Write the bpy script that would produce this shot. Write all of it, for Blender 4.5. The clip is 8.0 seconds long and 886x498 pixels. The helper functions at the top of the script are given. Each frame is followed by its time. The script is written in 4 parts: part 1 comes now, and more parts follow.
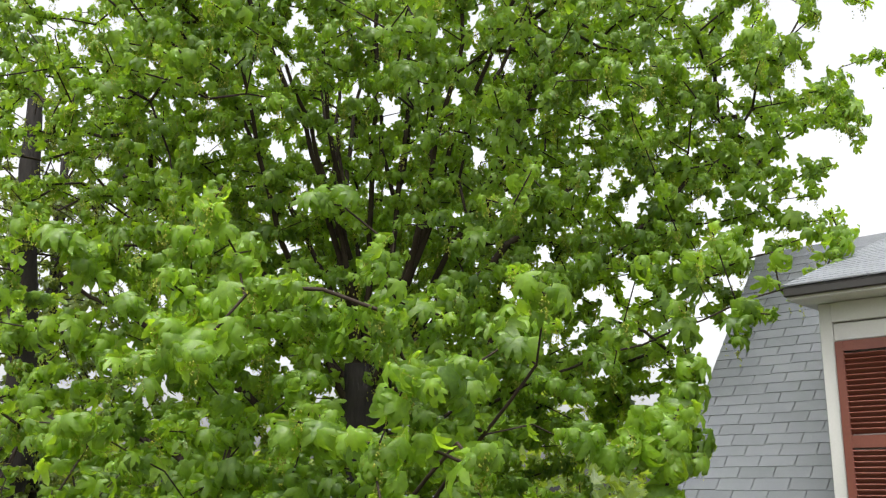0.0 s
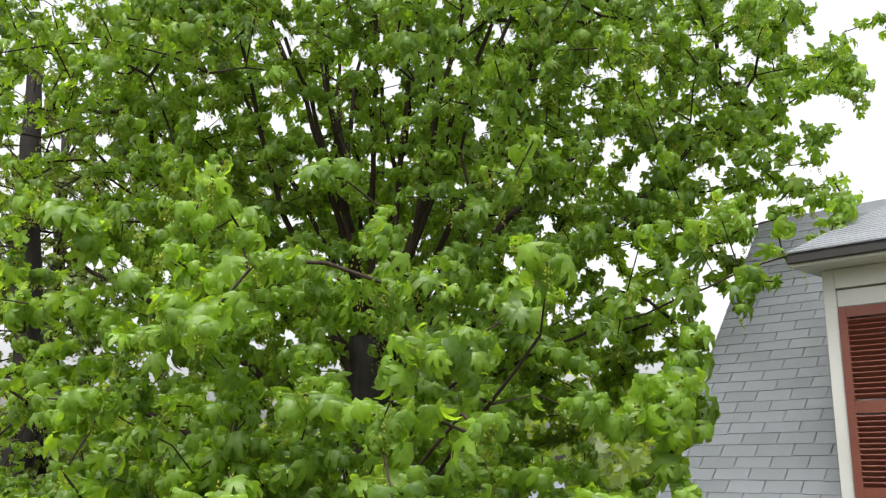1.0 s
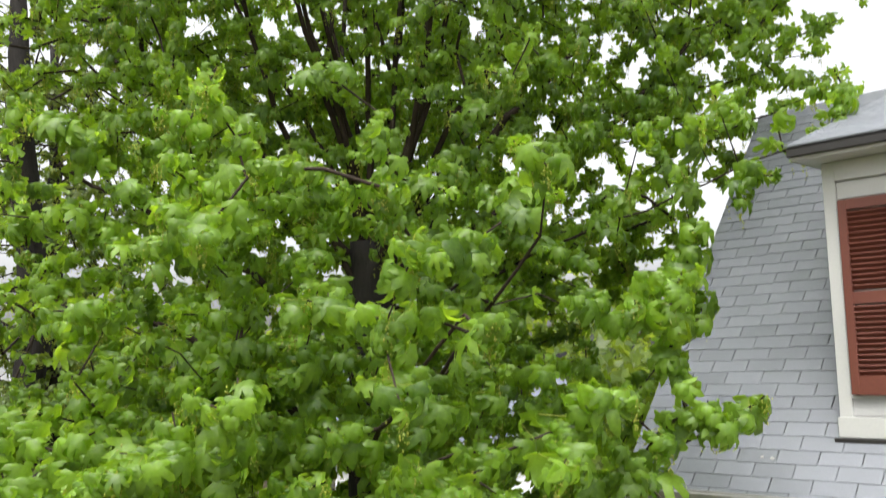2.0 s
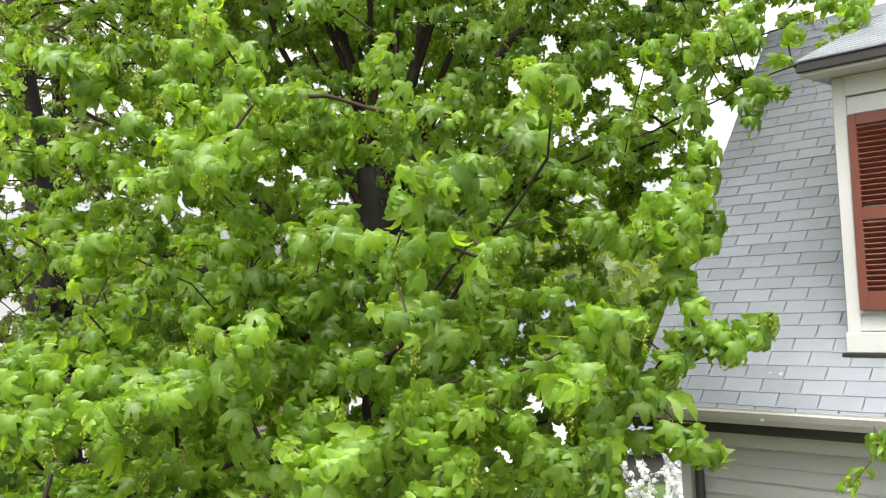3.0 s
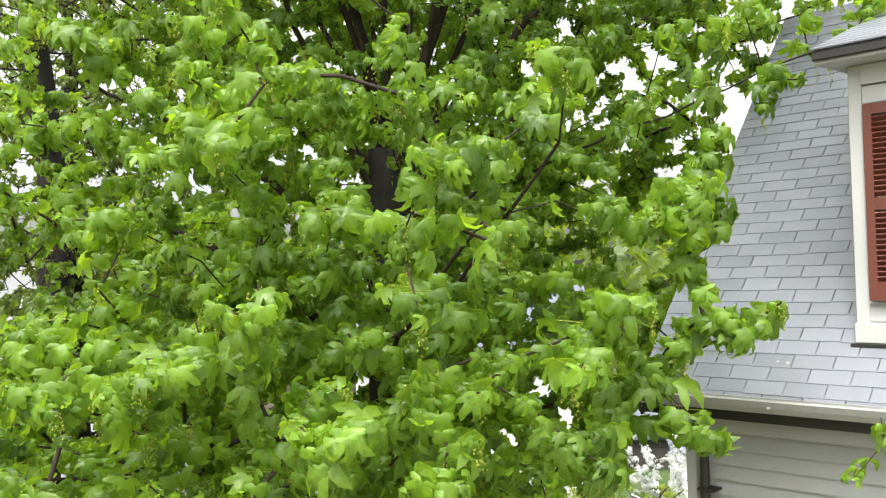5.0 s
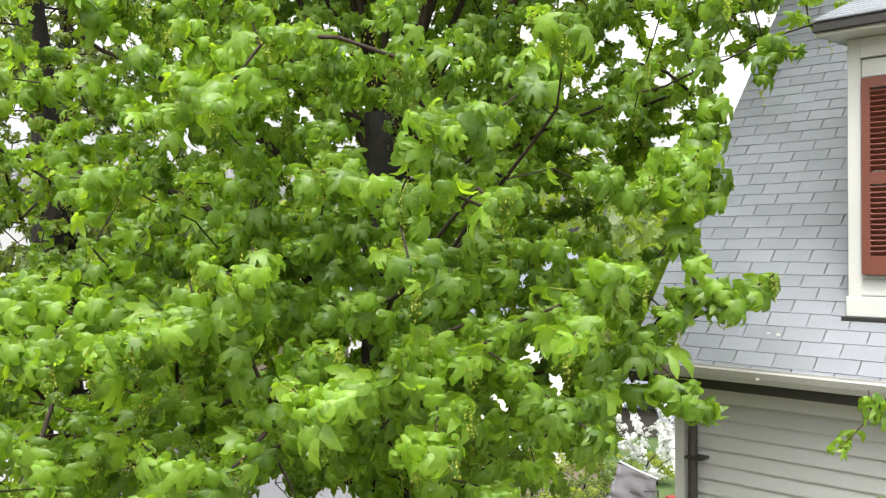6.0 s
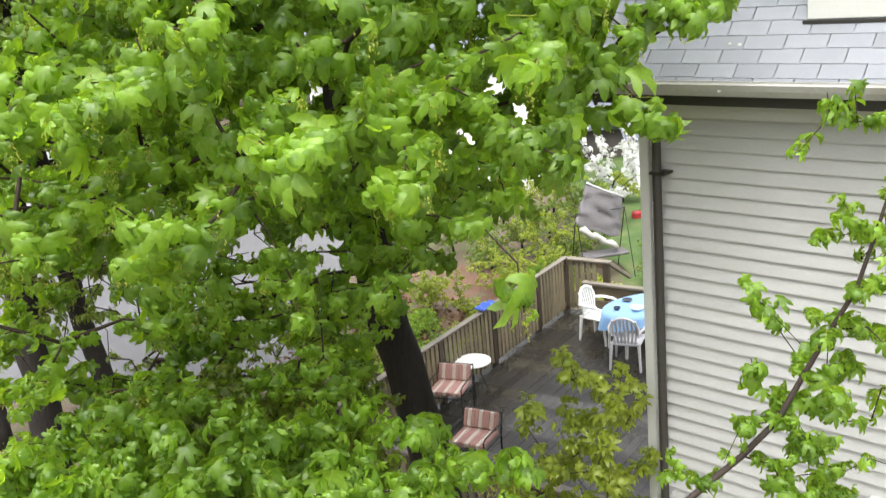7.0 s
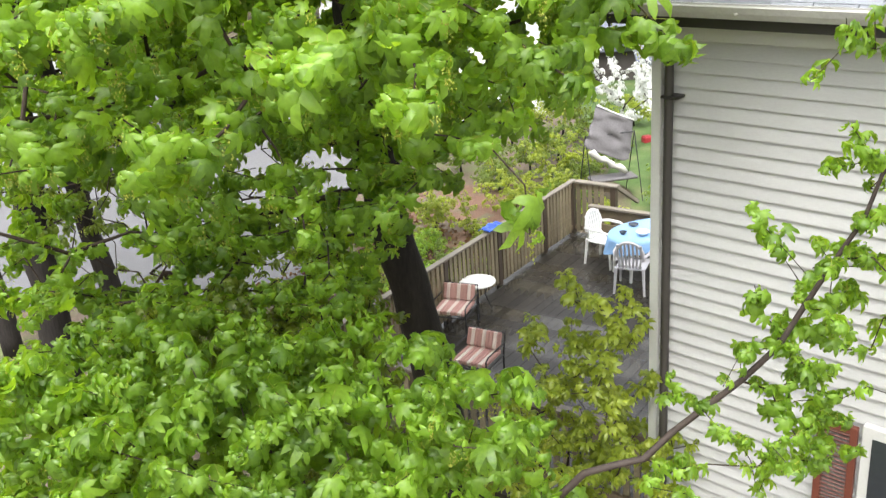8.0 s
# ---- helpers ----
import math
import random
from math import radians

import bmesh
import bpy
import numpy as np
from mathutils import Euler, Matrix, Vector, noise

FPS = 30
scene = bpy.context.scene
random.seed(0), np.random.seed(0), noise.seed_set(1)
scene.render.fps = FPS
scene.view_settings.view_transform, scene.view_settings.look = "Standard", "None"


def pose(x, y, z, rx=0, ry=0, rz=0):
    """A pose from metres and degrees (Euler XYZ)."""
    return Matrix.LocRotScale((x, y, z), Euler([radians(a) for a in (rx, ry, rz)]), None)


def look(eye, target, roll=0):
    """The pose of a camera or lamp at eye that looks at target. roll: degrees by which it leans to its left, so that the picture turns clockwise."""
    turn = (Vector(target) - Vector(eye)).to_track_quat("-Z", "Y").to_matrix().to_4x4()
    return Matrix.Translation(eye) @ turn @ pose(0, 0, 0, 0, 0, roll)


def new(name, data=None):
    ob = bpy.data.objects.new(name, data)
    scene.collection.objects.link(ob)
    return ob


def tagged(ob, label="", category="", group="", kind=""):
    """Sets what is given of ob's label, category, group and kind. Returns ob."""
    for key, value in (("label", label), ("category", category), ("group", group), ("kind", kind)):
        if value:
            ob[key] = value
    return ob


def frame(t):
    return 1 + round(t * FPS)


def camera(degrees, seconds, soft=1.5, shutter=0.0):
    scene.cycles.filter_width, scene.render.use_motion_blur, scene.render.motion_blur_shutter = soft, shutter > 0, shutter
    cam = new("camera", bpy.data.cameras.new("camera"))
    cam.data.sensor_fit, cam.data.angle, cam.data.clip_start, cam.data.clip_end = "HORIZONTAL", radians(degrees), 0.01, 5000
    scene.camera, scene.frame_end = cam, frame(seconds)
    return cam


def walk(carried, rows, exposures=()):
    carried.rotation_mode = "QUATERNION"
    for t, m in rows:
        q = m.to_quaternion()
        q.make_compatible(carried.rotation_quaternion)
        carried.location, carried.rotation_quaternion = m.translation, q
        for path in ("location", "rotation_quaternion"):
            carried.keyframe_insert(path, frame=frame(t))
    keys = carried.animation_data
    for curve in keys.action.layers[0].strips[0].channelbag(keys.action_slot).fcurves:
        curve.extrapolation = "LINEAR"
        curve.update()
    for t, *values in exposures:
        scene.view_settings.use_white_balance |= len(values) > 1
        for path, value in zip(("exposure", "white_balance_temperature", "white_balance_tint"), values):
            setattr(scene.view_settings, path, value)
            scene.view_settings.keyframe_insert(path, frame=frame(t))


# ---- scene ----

# ---- camera ----
cam = camera(50.0, 8.0, soft=1.3, shutter=0.15)
PATH = [
    (0.0, pose(0, 0, 6.7, 104.39, -0.64, 0.09)),
    (0.5, pose(0, 0, 6.7, 103.79, -0.12, 0.39)),
    (1.0, pose(0, 0, 6.7, 102.69, 0.09, 0.44)),
    (1.5, pose(0, 0, 6.7, 100.99, 0.48, 0.31)),
    (2.0, pose(0, 0, 6.7, 96.85, 1.61, 0.66)),
    (2.2, pose(0, 0, 6.7, 92.79, 2.94, 1.16)),
    (3.3, pose(0, 0, 6.7, 92.02, 2.78, 1.34)),
    (3.5, pose(0, 0, 6.7, 91.43, 2.73, 1.50)),
    (4.0, pose(0, 0, 6.7, 91.18, 2.05, 1.47)),
    (4.2, pose(0, 0, 6.7, 91.51, 2.32, 1.53)),
    (5.3, pose(0, 0, 6.7, 91.00, 1.18, 1.83)),
    (5.5, pose(0, 0, 6.7, 90.02, 0.74, 1.70)),
    (6.0, pose(0, 0, 6.7, 89.22, 0.58, 1.43)),
    (6.2, pose(0, 0, 6.7, 86.08, 0.33, 1.08)),
    (6.3, pose(0, 0, 6.7, 83.84, 1.43, 0.66)),
    (6.5, pose(0, 0, 6.7, 80.73, 3.74, 0.09)),
    (6.7, pose(0, 0, 6.7, 78.36, 4.33, -0.18)),
    (6.8, pose(0, 0, 6.7, 76.88, 4.66, -0.74)),
    (7.0, pose(0, 0, 6.7, 73.35, 5.16, -1.39)),
    (7.2, pose(0, 0, 6.7, 72.16, 4.81, -1.18)),
    (7.5, pose(0, 0, 6.7, 72.08, 3.81, -0.40)),
    (8.0, pose(0, 0, 6.7, 68.60, 4.02, -0.57)),
]
walk(cam, PATH, [(0.0, 1.0), (1.5, 0.98), (2.2, 1.1), (3.3, 1.45), (6.0, 1.45), (7.0, 1.42), (8.0, 1.58)])

# ---- sky and sun: overcast ----
SUN_EL, SUN_ROT = 64, 195
world = bpy.data.worlds.new("sky")
scene.world = world
world.use_nodes = True
wt = world.node_tree
sky = wt.nodes.new("ShaderNodeTexSky")
sky.sky_type, sky.sun_disc = "NISHITA", False
sky.sun_elevation, sky.sun_rotation = radians(SUN_EL), radians(SUN_ROT)
sky.air_density, sky.dust_density = 1.0, 6.0
grey = wt.nodes.new("ShaderNodeHueSaturation")
grey.inputs["Saturation"].default_value, grey.inputs["Value"].default_value = 0.12, 1.3
wt.links.new(sky.outputs[0], grey.inputs["Color"])
wt.links.new(grey.outputs[0], wt.nodes["Background"].inputs["Color"])
wt.nodes["Background"].inputs["Strength"].default_value = 0.15
sun = new("sun", bpy.data.lights.new("sun", "SUN"))
sun.data.energy, sun.data.angle, sun.data.color = 0.65, radians(70), (1.0, 0.98, 0.95)
sa, se = radians(SUN_ROT), radians(SUN_EL)
sun.matrix_world = look((0, 0, 0), (-math.sin(sa) * math.cos(se), -math.cos(sa) * math.cos(se), -math.sin(se)))


# ---- materials ----
def material(name, colour, rough=0.7, spread=0.25, scale=6.0, fine=60.0, bump=0.2, metal=0.0, stain=None, coords="Object", piece=0.0, spec=0.5, stretch=(1, 1, 1), puddle=0.0):
    """Two scales of variation, a fine relief, and (piece) a shade of its own for each piece."""
    m = bpy.data.materials.new(name)
    m.use_nodes = True
    t = m.node_tree
    b = t.nodes["Principled BSDF"]
    tc = t.nodes.new("ShaderNodeTexCoord")
    mp = t.nodes.new("ShaderNodeMapping")
    mp.inputs["Scale"].default_value = stretch
    t.links.new(tc.outputs[coords], mp.inputs[0])
    big, small = t.nodes.new("ShaderNodeTexNoise"), t.nodes.new("ShaderNodeTexNoise")
    for n, sc in ((big, scale), (small, fine)):
        n.inputs["Scale"].default_value, n.inputs["Detail"].default_value = sc, 4
        t.links.new(mp.outputs[0], n.inputs["Vector"])
    add = t.nodes.new("ShaderNodeMath")
    add.operation = "ADD"
    t.links.new(big.outputs["Fac"], add.inputs[0])
    t.links.new(small.outputs["Fac"], add.inputs[1])
    r = t.nodes.new("ShaderNodeMapRange")
    r.inputs["From Min"].default_value, r.inputs["From Max"].default_value = 0.6, 1.4
    r.inputs["To Min"].default_value, r.inputs["To Max"].default_value = 1 - spread, 1 + spread
    t.links.new(add.outputs[0], r.inputs["Value"])
    value = r.outputs[0]
    if piece:
        oi, ge = t.nodes.new("ShaderNodeObjectInfo"), t.nodes.new("ShaderNodeNewGeometry")
        su = t.nodes.new("ShaderNodeMath")
        su.operation = "ADD"
        t.links.new(oi.outputs["Random"], su.inputs[0])
        t.links.new(ge.outputs["Random Per Island"], su.inputs[1])
        fr = t.nodes.new("ShaderNodeMath")
        fr.operation = "FRACT"
        t.links.new(su.outputs[0], fr.inputs[0])
        pr = t.nodes.new("ShaderNodeMapRange")
        pr.inputs["To Min"].default_value, pr.inputs["To Max"].default_value = 1 - piece, 1 + piece
        t.links.new(fr.outputs[0], pr.inputs["Value"])
        mu = t.nodes.new("ShaderNodeMath")
        mu.operation = "MULTIPLY"
        t.links.new(value, mu.inputs[0])
        t.links.new(pr.outputs[0], mu.inputs[1])
        value = mu.outputs[0]
    mix = t.nodes.new("ShaderNodeVectorMath")
    mix.operation = "SCALE"
    t.links.new(value, mix.inputs["Scale"])
    if stain:
        mr = t.nodes.new("ShaderNodeMix")
        mr.data_type = "RGBA"
        mr.inputs["A"].default_value, mr.inputs["B"].default_value = (*colour, 1), (*stain, 1)
        st = t.nodes.new("ShaderNodeMapRange")
        st.inputs["From Min"].default_value, st.inputs["From Max"].default_value = 0.48, 0.66
        t.links.new(big.outputs["Fac"], st.inputs["Value"])
        t.links.new(st.outputs[0], mr.inputs["Factor"])
        t.links.new(mr.outputs["Result"], mix.inputs[0])
    else:
        mix.inputs[0].default_value = colour
    t.links.new(mix.outputs[0], b.inputs["Base Color"])
    b.inputs["Roughness"].default_value, b.inputs["Metallic"].default_value = rough, metal
    b.inputs["Specular IOR Level"].default_value = spec
    if puddle:
        # standing water in places: smooth there, rough elsewhere
        pu = t.nodes.new("ShaderNodeMapRange")
        pu.inputs["From Min"].default_value, pu.inputs["From Max"].default_value = 0.42, 0.6
        pu.inputs["To Min"].default_value, pu.inputs["To Max"].default_value = rough + puddle, 0.06
        t.links.new(big.outputs["Fac"], pu.inputs["Value"])
        t.links.new(pu.outputs[0], b.inputs["Roughness"])
    if bump:
        bp = t.nodes.new("ShaderNodeBump")
        bp.inputs["Strength"].default_value, bp.inputs["Distance"].default_value = bump, 0.01
        t.links.new(small.outputs["Fac"], bp.inputs["Height"])
        t.links.new(bp.outputs[0], b.inputs["Normal"])
    return m


def leaf_material(name, dark, light, through_colour, gloss=0.35):
    """A thin wet leaf: glossy above, lets light through, each leaf with its own green."""
    m = bpy.data.materials.new(name)
    m.use_nodes = True
    t = m.node_tree
    b, out = t.nodes["Principled BSDF"], t.nodes["Material Output"]
    oi, ge = t.nodes.new("ShaderNodeObjectInfo"), t.nodes.new("ShaderNodeNewGeometry")
    su, fr = t.nodes.new("ShaderNodeMath"), t.nodes.new("ShaderNodeMath")
    su.operation, fr.operation = "ADD", "FRACT"
    t.links.new(oi.outputs["Random"], su.inputs[0])
    t.links.new(ge.outputs["Random Per Island"], su.inputs[1])
    t.links.new(su.outputs[0], fr.inputs[0])
    tc, no = t.nodes.new("ShaderNodeTexCoord"), t.nodes.new("ShaderNodeTexNoise")
    no.inputs["Scale"].default_value, no.inputs["Detail"].default_value = 1.3, 3
    t.links.new(ge.outputs["Position"], no.inputs["Vector"])
    ad = t.nodes.new("ShaderNodeMath")
    ad.operation, ad.inputs[1].default_value = "MULTIPLY_ADD", 0.55
    t.links.new(fr.outputs[0], ad.inputs[0])
    sh = t.nodes.new("ShaderNodeMapRange")
    sh.inputs["From Min"].default_value, sh.inputs["From Max"].default_value = 0.3, 0.7
    sh.inputs["To Min"].default_value, sh.inputs["To Max"].default_value = 0.0, 0.45
    t.links.new(no.outputs["Fac"], sh.inputs["Value"])
    t.links.new(sh.outputs[0], ad.inputs[2])
    mr = t.nodes.new("ShaderNodeMix")
    mr.data_type = "RGBA"
    mr.inputs["A"].default_value, mr.inputs["B"].default_value = (*dark, 1), (*light, 1)
    t.links.new(ad.outputs[0], mr.inputs["Factor"])
    t.links.new(mr.outputs["Result"], b.inputs["Base Color"])
    fi = t.nodes.new("ShaderNodeTexNoise")
    fi.inputs["Scale"].default_value, fi.inputs["Detail"].default_value = 38, 3
    t.links.new(ge.outputs["Position"], fi.inputs["Vector"])
    bp = t.nodes.new("ShaderNodeBump")
    bp.inputs["Strength"].default_value, bp.inputs["Distance"].default_value = 0.35, 0.02
    t.links.new(fi.outputs["Fac"], bp.inputs["Height"])
    t.links.new(bp.outputs[0], b.inputs["Normal"])
    mo = t.nodes.new("ShaderNodeMapRange")
    mo.inputs["From Min"].default_value, mo.inputs["From Max"].default_value = 0.3, 0.7
    mo.inputs["To Min"].default_value, mo.inputs["To Max"].default_value = -0.14, 0.14
    t.links.new(fi.outputs["Fac"], mo.inputs["Value"])
    a2 = t.nodes.new("ShaderNodeMath")
    a2.operation, a2.use_clamp = "ADD", True
    t.links.new(ad.outputs[0], a2.inputs[0])
    t.links.new(mo.outputs[0], a2.inputs[1])
    t.links.new(a2.outputs[0], mr.inputs["Factor"])
    b.inputs["Roughness"].default_value = gloss
    b.inputs["Specular IOR Level"].default_value = 0.62
    tr = t.nodes.new("ShaderNodeBsdfTranslucent")
    m2 = t.nodes.new("ShaderNodeMix")
    m2.data_type, m2.blend_type = "RGBA", "MULTIPLY"
    m2.inputs["Factor"].default_value = 1.0
    m2.inputs["B"].default_value = (*through_colour, 1)
    t.links.new(mr.outputs["Result"], m2.inputs["A"])
    t.links.new(m2.outputs["Result"], tr.inputs["Color"])
    ms = t.nodes.new("ShaderNodeMixShader")
    ms.inputs[0].default_value = 0.54
    t.links.new(b.outputs[0], ms.inputs[1])
    t.links.new(tr.outputs[0], ms.inputs[2])
    t.links.new(ms.outputs[0], out.inputs["Surface"])
    return m


M = {
    "maple_leaf": leaf_material("maple leaf", (0.06, 0.125, 0.014), (0.238, 0.378, 0.043), (2.5, 2.3, 0.8), 0.38),
    "young_leaf": leaf_material("young leaf", (0.14, 0.195, 0.018), (0.32, 0.37, 0.045), (1.7, 1.7, 0.8)),
    "olive_leaf": leaf_material("olive leaf", (0.085, 0.13, 0.016), (0.19, 0.24, 0.03), (1.9, 1.8, 0.8)),
    "far_leaf": leaf_material("far leaf", (0.055, 0.10, 0.017), (0.17, 0.235, 0.04), (2.2, 2.0, 0.8)),
    "blossom": leaf_material("blossom", (0.30, 0.34, 0.05), (0.42, 0.44, 0.08), (1.4, 1.4, 0.8), 0.6),
    "litter": leaf_material("leaf litter", (0.06, 0.035, 0.02), (0.22, 0.12, 0.06), (1.0, 0.9, 0.7), 0.6),
    "white_blossom": leaf_material("white blossom", (0.6, 0.62, 0.58), (0.8, 0.8, 0.78), (1.0, 1.0, 1.0), 0.7),
    "bark": material("wet bark", (0.02, 0.017, 0.015), 0.8, 0.5, 5, 40, 0.9, spec=0.25, stretch=(1, 1, 0.25)),
    "brown_bark": material("brown bark", (0.034, 0.023, 0.018), 0.7, 0.4, 6, 50, 0.6),
    "twig": material("twig", (0.03, 0.021, 0.014), 0.75, 0.3, 8, 60, 0.3, spec=0.2),
    "siding": material("painted siding", (0.375, 0.375, 0.365), 0.55, 0.06, 1.2, 90, 0.12, piece=0.03, stretch=(0.4, 1, 1)),
    "trim": material("painted trim", (0.46, 0.46, 0.44), 0.5, 0.06, 2, 80, 0.1),
    "gutter": material("aged aluminium gutter", (0.33, 0.325, 0.30), 0.45, 0.12, 3, 50, 0.1, stain=(0.22, 0.205, 0.16)),
    "dark": material("near-black brown", (0.016, 0.014, 0.012), 0.5, 0.2, 4, 60, 0.1),
    "pipe": material("brown downpipe", (0.03, 0.026, 0.023), 0.45, 0.15, 4, 60, 0.1),
    "shingle": material("wet grey shingle", (0.19, 0.20, 0.222), 0.5, 0.22, 1.6, 160, 0.4, piece=0.1, spec=0.5),
    "shutter": material("red-brown shutter", (0.118, 0.032, 0.019), 0.5, 0.16, 3, 60, 0.15),
    "deck": material("wet weathered board", (0.026, 0.022, 0.017), 0.22, 0.45, 1.7, 40, 0.25, piece=0.3, stain=(0.05, 0.045, 0.033), puddle=0.25),
    "rail": material("weathered rail wood", (0.15, 0.115, 0.07), 0.7, 0.3, 3, 40, 0.4, piece=0.15),
    "post": material("dark wet post", (0.06, 0.042, 0.028), 0.6, 0.3, 3, 40, 0.4),
    "slat_wood": material("weathered slat", (0.20, 0.165, 0.105), 0.7, 0.3, 3, 40, 0.4, piece=0.25),
    "railcap": material("greyed cap rail", (0.20, 0.175, 0.14), 0.6, 0.25, 3, 40, 0.3),
    "lawn": material("lawn", (0.055, 0.10, 0.02), 0.9, 0.45, 1.2, 30, 0.9, stain=(0.085, 0.10, 0.035)),
    "soil": material("wet soil and leaf litter", (0.10, 0.075, 0.05), 0.85, 0.4, 0.9, 25, 0.9, stain=(0.075, 0.09, 0.03)),
    "asphalt": material("asphalt", (0.105, 0.105, 0.11), 0.75, 0.2, 0.5, 80, 0.4),
    "mulch": material("bark mulch", (0.13, 0.07, 0.045), 0.9, 0.5, 2, 40, 1.0, stain=(0.06, 0.055, 0.03)),
    "white_plastic": material("white plastic", (0.78, 0.78, 0.76), 0.35, 0.05, 3, 60, 0.03),
    "blue_cloth": material("blue tablecloth", (0.24, 0.42, 0.70), 0.6, 0.12, 5, 60, 0.15),
    "blue": material("blue plastic sheet", (0.02, 0.09, 0.55), 0.4, 0.2, 6, 60, 0.2),
    "grey_plastic": material("grey plastic", (0.50, 0.49, 0.52), 0.4, 0.06, 3, 60, 0.03),
    "metal": material("dark metal", (0.03, 0.03, 0.032), 0.45, 0.2, 6, 60, 0.1, metal=0.4),
    "dish": material("dark glazed dish", (0.03, 0.04, 0.06), 0.25, 0.1, 6, 60, 0.02),
    "pink": material("faded red cushion", (0.44, 0.25, 0.22), 0.8, 0.15, 5, 80, 0.2),
    "pale": material("pale cushion stripe", (0.62, 0.53, 0.48), 0.8, 0.12, 5, 80, 0.2),
    "canopy": material("grey swing canopy", (0.10, 0.093, 0.097), 0.7, 0.3, 4, 40, 0.5),
    "dark_wall": material("dark stained boards", (0.06, 0.05, 0.045), 0.7, 0.25, 2, 40, 0.3),
    "grey_roof": material("grey felt roof", (0.13, 0.14, 0.165), 0.9, 0.2, 1, 60, 0.3, spec=0.2),
    "red": material("red paint", (0.30, 0.02, 0.03), 0.4, 0.1, 4, 60, 0.05),
    "glass": material("dark window glass", (0.02, 0.025, 0.03), 0.06, 0.1, 2, 30, 0.0),
    "stone": material("pale stone", (0.42, 0.41, 0.38), 0.7, 0.2, 4, 40, 0.4),
    "white_wall": material("white wall", (0.8, 0.8, 0.79), 0.6, 0.04, 1, 60, 0.05),
}


# ---- building helpers ----
def part(name, bm, mat, parent=None, label="", smooth=False):
    me = bpy.data.meshes.new(name)
    bm.to_mesh(me)
    bm.free()
    me.materials.append(M[mat])
    if smooth:
        me.shade_smooth()
    ob = new(name, me)
    ob.parent = parent
    if label:
        tagged(ob, label)
    return ob


def empty(name, m, label, category, group="", kind=""):
    ob = new(name)
    ob.matrix_world = m
    return tagged(ob, label, category, group, kind)


def box(bm, x0, x1, y0, y1, z0, z1, m=None, bevel=0.0):
    r = bmesh.ops.create_cube(bm, size=1, matrix=Matrix.LocRotScale(((x0 + x1) / 2, (y0 + y1) / 2, (z0 + z1) / 2), None, (x1 - x0, y1 - y0, z1 - z0)))
    if bevel:
        es = list({e for v in r["verts"] for e in v.link_edges})
        r = bmesh.ops.bevel(bm, geom=es, offset=bevel, segments=1, affect="EDGES")
    if m is not None:
        bmesh.ops.transform(bm, matrix=m, verts=r["verts"])
    return bm


def boxes(*args, **kw):
    return box(bmesh.new(), *args, **kw)


def prism(bm, profile, x0, x1):
    """A solid with a profile in (y, z), drawn out along x."""
    a = [bm.verts.new((x0, y, z)) for y, z in profile]
    b = [bm.verts.new((x1, y, z)) for y, z in profile]
    n = len(profile)
    bm.faces.new(a)
    bm.faces.new(b[::-1])
    for i in range(n):
        bm.faces.new((a[i], b[i], b[(i + 1) % n], a[(i + 1) % n]))
    bmesh.ops.recalc_face_normals(bm, faces=bm.faces)
    return bm


def rod(bm, points, radii, sides=8):
    """A tapered round bar along a line of points."""
    rings = []
    pts = [Vector(p) for p in points]
    x = None
    for i, p in enumerate(pts):
        d = (pts[min(i + 1, len(pts) - 1)] - pts[max(i - 1, 0)]).normalized()
        x = d.orthogonal() if x is None else x - d * x.dot(d)
        x.normalize()
        y = d.cross(x)
        r = radii[i] if hasattr(radii, "__len__") else radii
        rings.append([bm.verts.new(p + r * (x * math.cos(6.2832 * k / sides) + y * math.sin(6.2832 * k / sides))) for k in range(sides)])
    for a, b in zip(rings, rings[1:]):
        for k in range(sides):
            bm.faces.new((a[k], a[(k + 1) % sides], b[(k + 1) % sides], b[k]))
    bm.faces.new(rings[0][::-1])
    bm.faces.new(rings[-1])
    return bm


# ---- ground ----
bm = bmesh.new()
bmesh.ops.create_grid(bm, x_segments=60, y_segments=60, size=400)
for v in bm.verts:
    v.co.z = 0.0
tagged(part("ground", bm, "soil"), "wet brown soil with leaf litter and moss", "ground", kind="structure")
bm = bmesh.new()
bmesh.ops.create_grid(bm, x_segments=40, y_segments=40, size=0.5, matrix=Matrix.Translation((11.3, 24.0, 0.0)) @ Matrix.Diagonal((15, 15, 1, 1)))
for v in bm.verts:
    v.co.x += 0.5 * noise.noise(v.co * 0.6)
    v.co.z = 0.03 + 0.03 * noise.noise(v.co * 2)
tagged(part("lawn", bm, "lawn"), "wet green spring lawn behind the deck", "lawn", kind="structure")

# ---- the neighbour's house: x along the eaves wall, y into the house ----
H = pose(1.552, 6.466, 0, 0, 0, -44.06)
house = empty("house", H, "small cream clapboard house with grey shingle roof and dormer", "house")
SLOPE = math.atan(1.217)
EAVE_Y, EAVE_Z, RIDGE_Y, RIDGE_Z = -0.35, 5.84, 2.05, 8.76
WX0, WX1, WY1 = -0.165, 7.0, 4.1
bm = boxes(WX0 + 0.02, WX1, 0.03, WY1, 0, 5.66)
prism(bm, [(0.03, 5.64), (WY1, 5.64), (RIDGE_Y, RIDGE_Z - 0.35)], WX0 + 0.02, WX1)
part("wall", bm, "siding", house)
bm = bmesh.new()
t = 0.10
EY2 = 2 * RIDGE_Y - EAVE_Y
